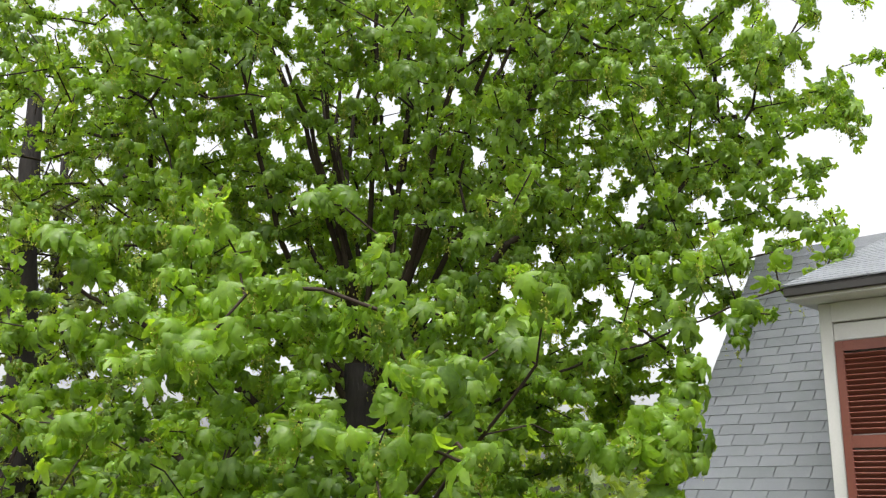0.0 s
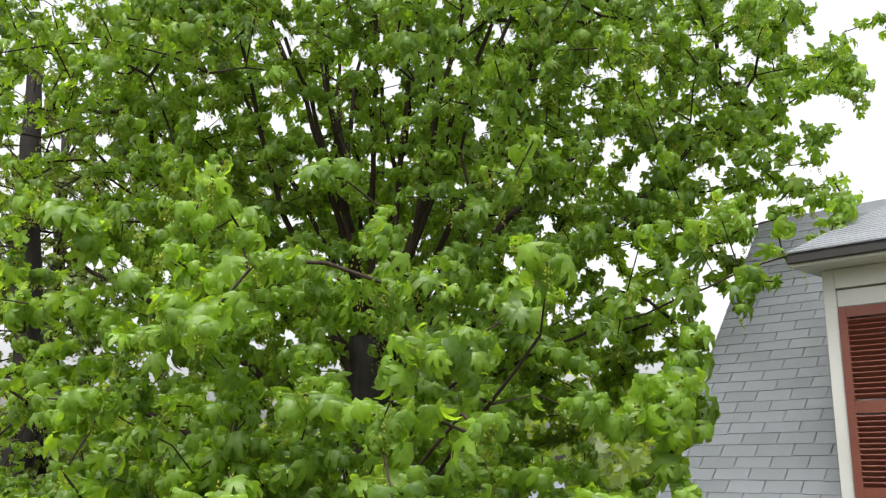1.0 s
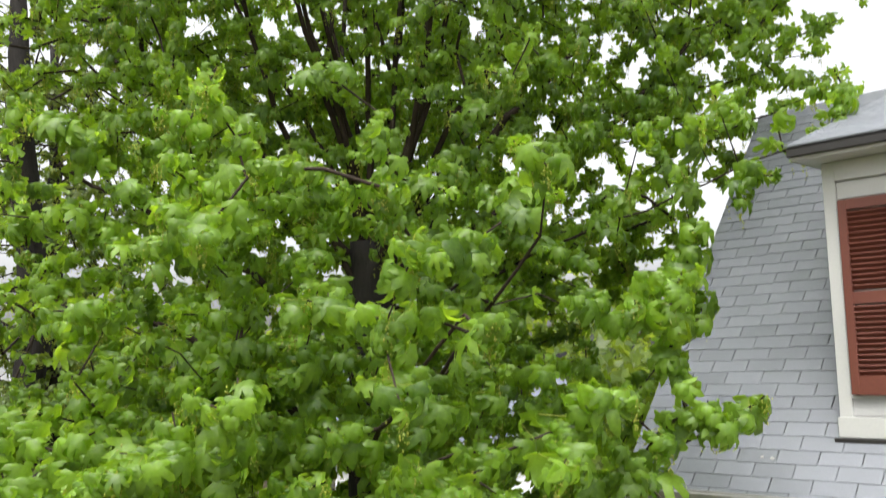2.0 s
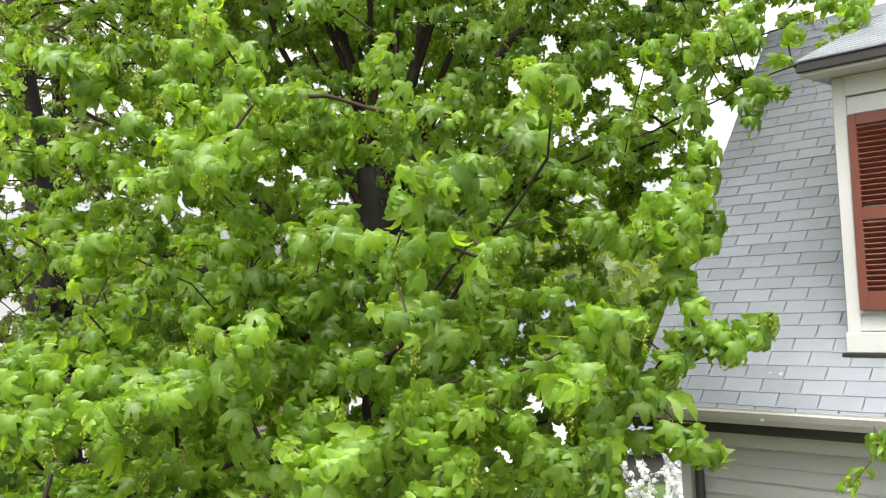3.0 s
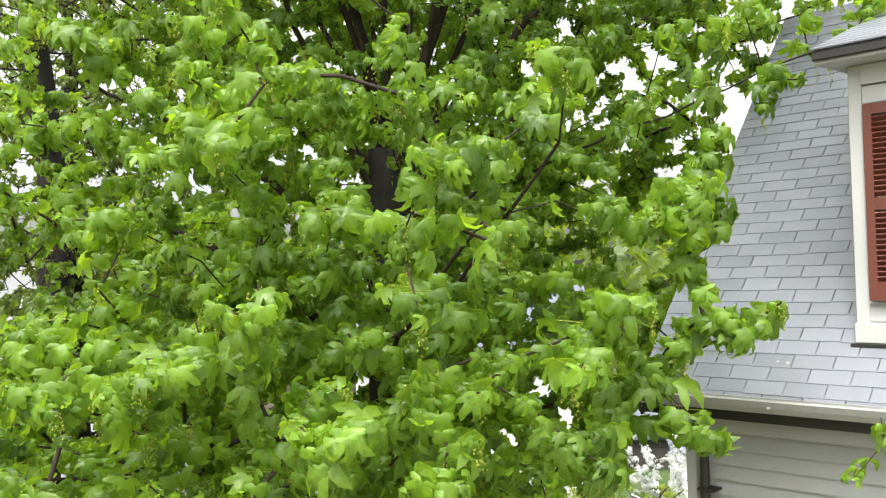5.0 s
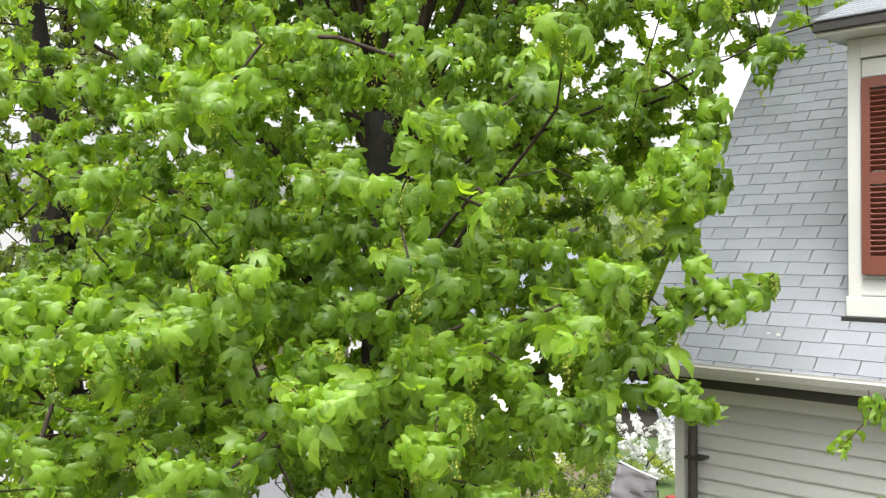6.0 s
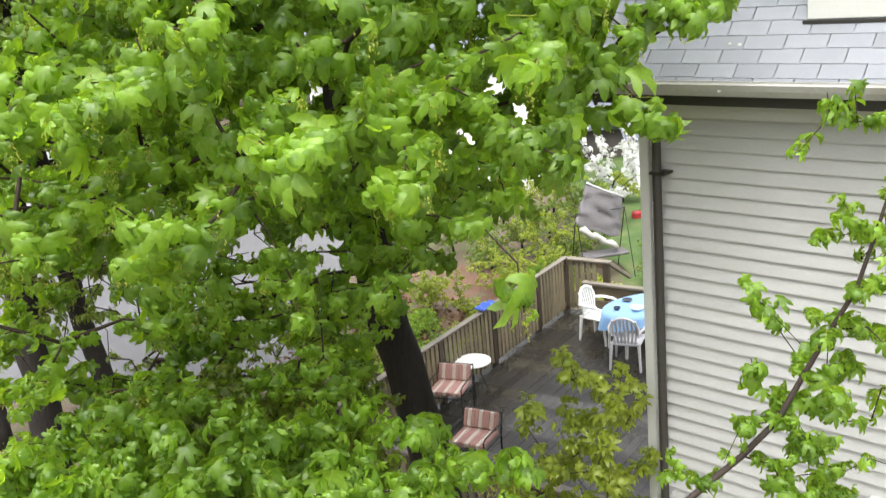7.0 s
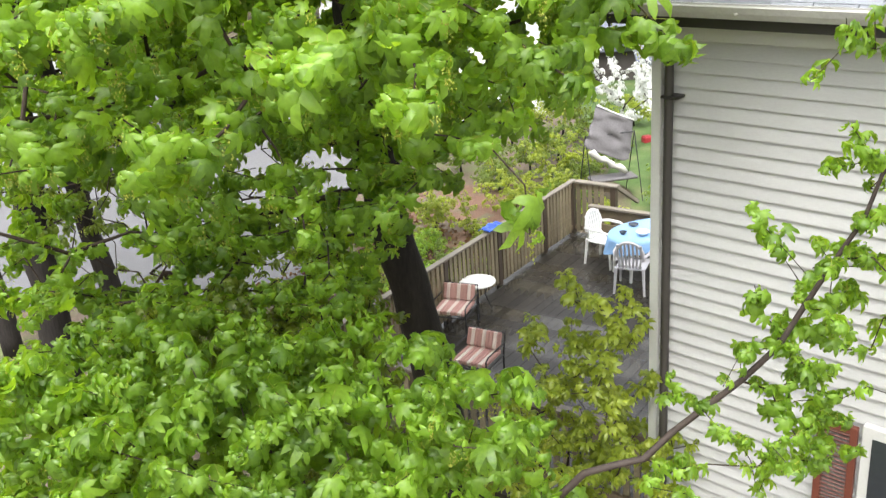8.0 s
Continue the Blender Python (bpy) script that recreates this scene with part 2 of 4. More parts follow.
prism(bm, [(EAVE_Y, EAVE_Z - 0.02), (RIDGE_Y, RIDGE_Z - 0.02), (EY2, EAVE_Z - 0.02), (EY2, EAVE_Z - 0.02 - t), (RIDGE_Y, RIDGE_Z - 0.04 - t), (EAVE_Y, EAVE_Z - 0.02 - t)], -0.31, WX1 + 0.2)
roof = part("roof", bm, "dark", house)
# eaves: gutter, dark fascia, frieze
bm = prism(bmesh.new(), [(-0.345, 5.80), (-0.345, 5.875), (-0.352, 5.875), (-0.352, 5.808), (-0.43, 5.808), (-0.452, 5.84), (-0.452, 5.872), (-0.47, 5.88), (-0.478, 5.87), (-0.462, 5.832), (-0.437, 5.795)], -0.205, WX1 + 0.2)
box(bm, -0.21, -0.2, -0.47, -0.345, 5.80, 5.872)
gutter = part("gutter", bm, "gutter", house, "long pale aluminium gutter with bird marks")
# near-black box that fills the band between gutter and frieze
part("fascia", boxes(-0.30, WX1 + 0.15, -0.33, 0.0, 5.724, 5.80, bevel=0.004), "dark", house, "near-black boxed eave under the gutter")
part("frieze", boxes(-0.17, WX1, -0.085, 0.03, 5.59, 5.722, bevel=0.004), "trim", house, "cream frieze board")
part("corner_board", boxes(-0.16, -0.085, -0.03, 0.05, 0.0, 5.58, bevel=0.004), "trim", house, "cream corner board")
part("rake_board", prism(bmesh.new(), [(EAVE_Y, EAVE_Z - 0.03), (RIDGE_Y, RIDGE_Z - 0.03), (RIDGE_Y, RIDGE_Z - 0.21), (EAVE_Y + 0.05, EAVE_Z - 0.15)], -0.33, -0.312), "dark", house)
# pale bird marks on the gutter's face and the lowest shingles
for x, y, z, w, tilt_x in ((0.676, -0.466, 5.832, 0.014, 75), (0.594, -0.165, 6.077, 0.012, 50), (0.661, -0.17, 6.072, 0.014, 50)):
    bm = bmesh.new()
    bmesh.ops.create_icosphere(bm, subdivisions=2, radius=w, matrix=pose(x, y, z, tilt_x) @ Matrix.Diagonal((1, 0.8, 0.16, 1)))
    for v in bm.verts:
        v.co += 0.3 * w * Vector((noise.noise(v.co * 90), noise.noise(v.co * 70), 0))
    part("bird_mark", bm, "stone", gutter if y < -0.4 else roof, "", True)
# downpipe with elbow and wall strap
bm = bmesh.new()
rod(bm, [(-0.08, -0.40, 5.80), (-0.08, -0.40, 5.72), (-0.02, -0.22, 5.60), (0.006, -0.075, 5.48), (0.006, -0.075, 5.3), (0.006, -0.075, 0.25), (0.006, -0.16, 0.12)], 0.032, 10)
pipe = part("downpipe", bm, "pipe", house, "dark brown downpipe", True)
part("strap", boxes(-0.035, 0.09, -0.118, 0.0, 5.188, 5.208, bevel=0.004), "dark", pipe)
part("strap", boxes(-0.04, 0.055, -0.118, 0.0, 2.4, 2.43, bevel=0.004), "dark", pipe)

# dormer
DX0, DX1, DY = 1.045, 4.2, -0.04
bm = boxes(DX0 + 0.01, DX1, DY + 0.015, 2.0, 6.2, 7.84)
dormer = part("dormer", bm, "siding", house, "cream clapboard dormer under a low shed roof")
part("corner_board", boxes(DX0, DX0 + 0.078, DY - 0.02, DY + 0.06, 6.2, 7.835, bevel=0.004), "trim", dormer)
part("apron_board", boxes(DX0 - 0.01, DX1, DY - 0.03, DY + 0.02, 6.20, 6.32, bevel=0.004), "trim", dormer)
part("flashing", boxes(DX0 - 0.03, DX1, DY - 0.05, DY, 6.175, 6.197, bevel=0.002), "dark", dormer)
part("frieze", boxes(DX0 + 0.079, DX1, DY - 0.012, DY + 0.02, 7.605, 7.708, bevel=0.004), "trim", dormer)
part("frieze", boxes(DX0 + 0.079, DX1, DY - 0.03, DY + 0.02, 7.716, 7.835, bevel=0.004), "trim", dormer)
part("eave_soffit", boxes(DX0 - 0.09, DX1, DY - 0.24, DY + 0.3, 7.838, 7.865, bevel=0.004), "trim", dormer)
part("eave_edge", boxes(DX0 - 0.10, DX1, DY - 0.27, DY - 0.243, 7.856, 7.905, bevel=0.006), "dark", dormer)
bm = prism(bmesh.new(), [(DY - 0.26, 7.865), (2.05, 8.70), (2.05, 8.77), (DY - 0.26, 7.915)], DX0 - 0.10, DX1)
dormer_roof = part("shed_roof", bm, "dark", dormer)


def shutter(x0, x1, y, z0, z1, parent):
    """A louvred shutter: stiles, rails and slanting slats."""
    bm = bmesh.new()
    st = 0.05
    box(bm, x0, x0 + st, y - 0.035, y, z0, z1, bevel=0.004)
    box(bm, x1 - st, x1, y - 0.035, y, z0, z1, bevel=0.004)
    zm = z0 + (z1 - z0) * 0.49
    for a, b in ((z0, z0 + 0.11), (zm - 0.035, zm + 0.035), (z1 - 0.06, z1)):
        box(bm, x0 + st, x1 - st, y - 0.033, y - 0.002, a, b)
    ob = part("shutter", bm, "shutter", parent, "red-brown louvred wooden shutter")
    me = boxes(x0 + st, x1 - st, -0.019, 0.019, -0.004, 0.004)
    first = part("slat", me, "shutter", ob)
    first.location = (0, y - 0.018, z0 + 0.125)
    first.rotation_euler = (radians(-42), 0, 0)
    z = z0 + 0.125 + 0.031
    while z < z1 - 0.065:
        if abs(z - zm) > 0.045:
            sl = new("slat", first.data)
            sl.parent, sl.location, sl.rotation_euler = ob, (0, y - 0.018, z), (radians(-42), 0, 0)
        z += 0.031
    return ob


shutter(1.138, 1.58, DY - 0.022, 6.45, 7.595, dormer)
window = part("window", boxes(1.49, 2.35, -0.055, 0.02, 1.62, 3.14, bevel=0.006), "trim", house, "white framed sash window")
part("pane", boxes(1.56, 2.28, -0.062, -0.05, 1.70, 2.34), "glass", window)
part("pane", boxes(1.56, 2.28, -0.062, -0.05, 2.40, 3.06), "glass", window)
part("sill", boxes(1.45, 2.39, -0.11, 0.02, 1.57, 1.62, bevel=0.006), "trim", window)
shutter(1.19, 1.46, -0.022, 1.62, 3.10, house)


# ---- tables and chairs ----
def plastic_chair(m, mat, label):
    """A moulded garden chair: dished seat, slatted rounded back, arms that run down into the legs."""
    ob = empty("plastic_chair", m, label, "chair", "chairs round the table")
    bm = bmesh.new()
    bmesh.ops.create_grid(bm, x_segments=6, y_segments=6, size=0.5, matrix=Matrix.Diagonal((0.46, 0.44, 1, 1)))
    for v in bm.verts:
        v.co.z = 0.43 - 0.03 * math.cos(v.co.x * 5) * math.cos(v.co.y * 5) + 0.02 * (v.co.y > 0.2)
    bmesh.ops.solidify(bm, geom=bm.faces, thickness=0.014)
    part("seat", bm, mat, ob)
    n = 14
    back = None
    arch = [(0.215 * math.sin(u), -0.285 + 0.1 * math.sin(u) ** 2 * 0.5, 0.64 + 0.235 * math.cos(u)) for u in [(-1.9 + 3.8 * k / n) for k in range(n + 1)]]
    back = part("backrest", rod(bmesh.new(), arch, 0.026, 6), mat, ob)
    for j in range(7):
        x = -0.18 + 0.06 * j
        top = 0.86 - 0.9 * x * x
        part("slat", rod(bmesh.new(), [(x * 0.85, -0.20, 0.43), (x, -0.235 + 0.5 * x * x, 0.62), (x, -0.29 + 0.6 * x * x, top)], 0.021, 4), mat, back)
    part("crossbar", rod(bmesh.new(), [(-0.19, -0.20, 0.46), (0.19, -0.20, 0.46)], 0.02, 6), mat, back)
    for sx in (-1, 1):
        bm = bmesh.new()
        rod(bm, [(sx * 0.21, -0.26, 0.63), (sx * 0.27, -0.1, 0.645), (sx * 0.275, 0.1, 0.64), (sx * 0.26, 0.2, 0.61), (sx * 0.25, 0.23, 0.45)], 0.024, 6)
        part("arm", bm, mat, ob)
    for x, y in ((-0.23, 0.22), (0.23, 0.22), (-0.21, -0.22), (0.21, -0.22)):
        bm = bmesh.new()
        rod(bm, [(x * 1.12, y * 1.16, 0), (x, y, 0.44)], [0.02, 0.03], 6)
        part("leg", bm, mat, ob)
    return ob


def garden_table(m):
    ob = empty("garden_table", m, "oval white plastic garden table under a blue cloth", "table")
    bm = bmesh.new()
    bmesh.ops.create_cone(bm, cap_ends=True, segments=32, radius1=0.46, radius2=0.46, depth=0.03, matrix=Matrix.Translation((0, 0, 0.70)) @ Matrix.Diagonal((1.55, 1, 1, 1)))
    part("tabletop", bm, "white_plastic", ob)
    for x, y in ((-0.5, -0.25), (0.5, -0.25), (-0.5, 0.25), (0.5, 0.25)):
        bm = bmesh.new()
        rod(bm, [(x * 1.06, y * 1.06, 0), (x, y, 0.69)], [0.025, 0.035], 8)
        part("leg", bm, "white_plastic", ob)
    cloth = empty("tablecloth", m @ Matrix.Translation((0, 0, 0.718)), "light blue wet tablecloth hanging over the table", "tablecloth")
    bm = bmesh.new()
    N, K = 48, 8
    rings = []
    for i in range(K + 1):
        ring = []
        for k in range(N):
            a = 2 * math.pi * k / N
            if i <= 4:
                r, z = 0.475 * i / 4, 0.006
            else:
                f = (i - 4) / (K - 4)
                r = 0.482 + 0.03 * f + 0.03 * f * math.sin(a * 11 + 0.7 * math.sin(a * 3))
                z = -0.20 * f * (1 + 0.35 * math.cos(2 * a) + 0.1 * math.sin(5 * a))
            ring.append(bm.verts.new((1.55 * r * math.cos(a), r * math.sin(a), z)))
        rings.append(ring)
    for a, b in zip(rings, rings[1:]):
        for k in range(N):
            bm.faces.new((a[k], b[k], b[(k + 1) % N], a[(k + 1) % N]))
    bmesh.ops.remove_doubles(bm, verts=bm.verts, dist=0.0005)
    part("cloth", bm, "blue_cloth", cloth, "", True)
    return ob


def dish(m, r, h, mat, name, label):
    bm = bmesh.new()
    prof = [(0.0, 0.004), (r * 0.55, 0.004), (r * 0.9, h * 0.7), (r, h), (r * 0.95, h), (r * 0.5, 0.012), (0.0, 0.012)]
    n = 18
    rings = [[bm.verts.new((q * math.cos(6.2832 * k / n), q * math.sin(6.2832 * k / n), z)) for k in range(n)] for q, z in prof]
    for a, b in zip(rings, rings[1:]):
        for k in range(n):
            bm.faces.new((a[k], a[(k + 1) % n], b[(k + 1) % n], b[k]))
    bmesh.ops.remove_doubles(bm, verts=bm.verts, dist=0.0005)
    bmesh.ops.recalc_face_normals(bm, faces=bm.faces)
    ob = part(name, bm, mat)
    ob.matrix_world = m
    return tagged(ob, label, "dish")


def side_table(m):
    ob = empty("side_table", m, "small round white side table on thin metal legs", "table")
    bm = bmesh.new()
    bmesh.ops.create_cone(bm, cap_ends=True, segments=36, radius1=0.262, radius2=0.262, depth=0.022, matrix=Matrix.Translation((0, 0, 0.52)))
    part("tabletop", bm, "white_plastic", ob)
    bm = bmesh.new()
    rod(bm, [(0.268 * math.cos(k * 0.3491), 0.268 * math.sin(k * 0.3491), 0.518) for k in range(19)], 0.011, 6)
    part("rim", bm, "white_plastic", ob)
    for k in range(3):
        a = 0.5 + k * 2.094
        bm = bmesh.new()
        rod(bm, [(0.23 * math.cos(a), 0.23 * math.sin(a), 0), (0.12 * math.cos(a), 0.12 * math.sin(a), 0.28), (0.2 * math.cos(a), 0.2 * math.sin(a), 0.51)], 0.010, 6)
        part("leg", bm, "metal", ob)
    return ob


def cushioned_chair(m):
    """A dark metal patio chair with striped seat and back cushions."""
    ob = empty("patio_chair", m, "dark metal patio chair with faded red striped cushions", "chair", "cushioned patio chairs")
    bm = bmesh.new()
    rod(bm, [(-0.26, -0.24, 0.0), (-0.26, -0.25, 0.40), (-0.26, -0.32, 0.66), (0.26, -0.32, 0.66), (0.26, -0.25, 0.40), (0.26, -0.24, 0.0)], 0.013, 6)
    part("back_frame", bm, "metal", ob)
    for x in (-0.27, 0.27):
        bm = bmesh.new()
        rod(bm, [(x, 0.27, 0), (x, 0.26, 0.52), (x, 0.20, 0.55), (x, -0.28, 0.55)], 0.011, 6)
        part("arm", bm, "metal", ob)
    bm = bmesh.new()
    rod(bm, [(-0.26, -0.25, 0.38), (-0.26, 0.26, 0.38), (0.26, 0.26, 0.38), (0.26, -0.25, 0.38)], 0.012, 6)
    part("seat_frame", bm, "metal", ob)
    for nm, mt in (("seat_cushion", Matrix.Translation((0, 0, 0.40))), ("back_cushion", Matrix.Translation((0, -0.2, 0.58)) @ pose(0, 0, 0, 112))):
        c = None
        for j in range(9):
            x = -0.24 + j * 0.0533
            bm = bmesh.new()
            bulge = 0.012 * math.sin(math.pi * (j + 0.5) / 9)
            box(bm, x, x + 0.0533, -0.23 if nm == "seat_cushion" else -0.11, 0.24 if nm == "seat_cushion" else 0.12, 0.0, 0.055 + bulge, bevel=0.012)
            bmesh.ops.transform(bm, matrix=mt, verts=bm.verts)
            mat = "pale" if j % 3 == 1 else "pink"
            if c is None:
                c = part(nm, bm, mat, ob)
            else:
                part("stripe", bm, mat, c)
    return ob


# ---- deck ----
D0 = 0.5
RX, RX1, RY0, RY1 = -6.62, -1.45, 0.95, 8.06
DK = pose(2.11, 16.25, 0, 0, 0, -34.9) @ Matrix.Translation((6.56, -8.0, 0))
deck = empty("deck", DK, "wet weathered wooden deck with slatted railing", "deck")
part("frame", boxes(RX, RX1, RY0, RY1, D0 - 0.28, D0 - 0.035), "dark_wall", deck)
for x in (RX + 0.1, -3.4, RX1 - 0.2):
    for y in (RY0 + 0.1, 5.0, RY1 - 0.1):
        part("footing", boxes(x - 0.07, x + 0.07, y - 0.07, y + 0.07, 0, D0 - 0.28), "dark_wall", deck)


def post(x, y, z1, cap=True):
    part("post", boxes(x - 0.05, x + 0.05, y - 0.05, y + 0.05, D0, z1, bevel=0.006), "post", deck)


for y in (RY0 + 0.05, 3.9, 5.4, 6.9, RY1 - 0.06):
    post(RX + 0.06, y, D0 + 0.97)
part("cap_rail", boxes(RX + 0.01, RX + 0.11, RY0, RY1 + 0.01, D0 + 0.97, D0 + 1.0, bevel=0.006), "railcap", deck, "greyed flat cap rail")
part("bottom_rail", boxes(RX + 0.04, RX + 0.08, RY0 + 0.1, RY1 - 0.1, D0 + 0.08, D0 + 0.16), "rail", deck)
part("top_rail", boxes(RX + 0.04, RX + 0.08, RY0 + 0.1, RY1 - 0.1, D0 + 0.86, D0 + 0.95), "rail", deck)
post(-5.75, RY1 - 0.06, D0 + 0.97)
part("cap_rail", boxes(RX + 0.135, -5.66, RY1 - 0.13, RY1 + 0.01, D0 + 0.97, D0 + 1.005, bevel=0.006), "railcap", deck, "greyed flat cap rail")
part("top_rail", boxes(RX + 0.1, -5.8, RY1 - 0.08, RY1 - 0.04, D0 + 0.86, D0 + 0.95), "rail", deck)
part("bottom_rail", boxes(RX + 0.1, -5.8, RY1 - 0.08, RY1 - 0.04, D0 + 0.08, D0 + 0.16), "rail", deck)
bm = bmesh.new()
rod(bm, [(-5.72, RY1 - 0.02, D0 + 0.96), (-5.72, RY1 + 0.9, D0 + 0.40)], 0.045, 4)
part("stair_rail", bm, "railcap", deck)
part("low_rail", boxes(-6.05, RX1, RY1 - 0.48, RY1 - 0.36, D0 + 0.68, D0 + 0.72, bevel=0.006), "railcap", deck)
part("low_board", boxes(-6.05, RX1, RY1 - 0.44, RY1 - 0.40, D0 + 0.46, D0 + 0.66, bevel=0.004), "rail", deck)
part("low_board", boxes(-6.05, RX1, RY1 - 0.44, RY1 - 0.40, D0 + 0.18, D0 + 0.40, bevel=0.004), "rail", deck)
for x in (-6.05, -4.8, -3.3, -1.4):
    post(x + 0.02, RY1 - 0.345, D0 + 0.66)
part("near_rail", boxes(RX + 0.12, RX1, RY0 + 0.0, RY0 + 0.14, D0 + 0.97, D0 + 1.005, bevel=0.006), "railcap", deck)
part("bottom_rail", boxes(RX + 0.12, RX1, RY0 + 0.05, RY0 + 0.09, D0 + 0.08, D0 + 0.16), "rail", deck)
part("top_rail", boxes(RX + 0.12, RX1, RY0 + 0.05, RY0 + 0.09, D0 + 0.86, D0 + 0.95), "rail", deck)
for x in (-5.0, -3.4, -1.4):
    post(x, RY0 + 0.07, D0 + 0.97)
slat = boxes(-0.035, 0.035, -0.011, 0.011, 0, 0.90)
first = part("baluster", slat, "slat_wood", deck)
first.location = (RX + 0.095, RY0 + 0.2, D0 + 0.06)
first.rotation_euler = (0, 0, radians(90))


def baluster(x, y, turned):
    o = new("baluster", first.data)
    o.parent, o.location, o.rotation_euler = deck, (x, y, D0 + 0.06), (0, 0, radians(90 + random.uniform(-2, 2)) if turned else radians(random.uniform(-2, 2)))


y = RY0 + 0.2 + 0.115
while y < RY1 - 0.15:
    baluster(RX + 0.095, y, True)
    y += 0.115
x = RX + 0.2
while x < -5.85:
    baluster(x, RY1 - 0.095, False)
    x += 0.115
x = RX + 0.2
while x < RX1 - 0.1:
    baluster(x, RY0 + 0.105, False)
    x += 0.115

# things on the deck
plastic_chair(pose(2.45, 14.75, D0, 0, 0, -132), "white_plastic", "white moulded plastic garden chair beside the table")
plastic_chair(pose(2.68, 13.6, D0, 0, 0, -24), "grey_plastic", "pale grey plastic chair pushed under the table")
garden_table(pose(3.1, 14.25, D0, 0, 0, 20))
TZ = D0 + 0.727
dish(pose(2.62, 14.1, TZ), 0.06, 0.05, "dish", "bowl", "small dark bowl on the blue tablecloth")
dish(pose(2.86, 14.46, TZ), 0.085, 0.03, "dish", "plate", "dark plate on the blue tablecloth")
dish(pose(2.92, 14.02, TZ), 0.11, 0.06, "white_plastic", "bowl", "white bowl on the blue tablecloth")
side_table(pose(0.25, 13.1, D0))
cushioned_chair(pose(-0.12, 12.45, D0, 0, 0, 158))
cushioned_chair(pose(0.14, 10.9, D0, 0, 0, 150))
bm = bmesh.new()
bmesh.ops.create_grid(bm, x_segments=12, y_segments=5, size=0.5, matrix=Matrix.Diagonal((0.42, 0.22, 1, 1)))
for v in bm.verts:
    v.co.z = 0.05 + 0.05 * noise.noise(v.co * 9) - 0.9 * max(0, abs(v.co.y) - 0.09)
bmesh.ops.solidify(bm, geom=bm.faces, thickness=0.012)
cover = part("tarp", bm, "blue")
cover.matrix_world = DK @ pose(RX + 0.06, 5.26, D0 + 1.01, 0, 0, 86)
tagged(cover, "crumpled bright blue plastic sheet over the cap rail", "tarp")

# ---- beyond the deck ----
bm = bmesh.new()
bmesh.ops.create_grid(bm, x_segments=30, y_segments=30, size=0.5, matrix=Matrix.Translation((-0.2, 17.5, 0.0)) @ Matrix.Diagonal((3.6, 7.0, 1, 1)))
for v in bm.verts:
    v.co.z = 0.03 + 0.10 * noise.noise(v.co * 0.9) + 0.04 * noise.noise(v.co * 4)
tagged(part("mulch_bed", bm, "mulch"), "reddish bark mulch garden bed beside the deck", "garden bed", kind="structure")
bm = boxes(-34, -2.4, 15.5, 36, -0.2, 0.02)
tagged(part("road", bm, "asphalt"), "pale wet asphalt drive", "road", kind="structure")


def white_house(m, w, d, h, rise, name, label, wall="white_wall", roof_mat="grey_roof", windows=()):
    """A plain far house: clapboard walls, gable roof with overhang, windows in the wall towards the garden."""
    ob = empty(name, m, label, "house")
    bm = boxes(0, w, 0, d, 0, h)
    a = [bm.verts.new((0, 0, h)), bm.verts.new((0, d, h)), bm.verts.new((0, d / 2, h + rise))]
    b = [bm.verts.new((w, 0, h)), bm.verts.new((w, d, h)), bm.verts.new((w, d / 2, h + rise))]
    bm.faces.new(a)
    bm.faces.new(b)
    part("wall", bm, wall, ob)
    bm = bmesh.new()
    z = 0.3
    while z < h - 0.1:
        prism(bm, [(-0.03, z), (-0.002, z + 0.14), (-0.002, z)], 0.0, w)
        z += 0.15
    tagged(part("cladding", bm, wall, ob), kind="stuff")
    e = 0.35
    k = rise / (d / 2)
    part("roof", prism(bmesh.new(), [(-e, h - e * k), (d / 2, h + rise), (d + e, h - e * k), (d + e, h - e * k + 0.12), (d / 2, h + rise + 0.14), (-e, h - e * k + 0.12)], -e, w + e), roof_mat, ob)
    for x, z in windows:
        wi = part("window", boxes(x - 0.5, x + 0.5, -0.06, 0.02, z - 0.08, z + 1.4), "trim", ob)
        part("pane", boxes(x - 0.42, x + 0.42, -0.07, -0.05, z, z + 0.62), "glass", wi)
        part("pane", boxes(x - 0.42, x + 0.42, -0.07, -0.05, z + 0.7, z + 1.32), "glass", wi)
    return ob


white_house(pose(-3.4, 27, 0, 0, 0, 2), 6.6, 7, 4.2, 2.4, "white_house", "white clapboard house behind the garden", windows=((1.2, 1.2),))
white_house(pose(-24, 24, 0, 0, 0, -14), 11, 8, 5.4, 2.6, "white_house", "white clapboard house across the drive", windows=((2.0, 1.0), (5.5, 1.0), (9.0, 1.0), (2.0, 3.6), (9.0, 3.6)))
white_house(pose(3.6, 31.5, 0, 0, 0, -6), 5.0, 4, 1.2, 0.9, "shed", "low dark shed with a grey felt roof", wall="dark_wall")
white_house(pose(5.6, 26.5, 0, 0, 0, 0), 1.6, 1.6, 1.7, 0.5, "shed", "small white garden shed by the lawn", windows=())

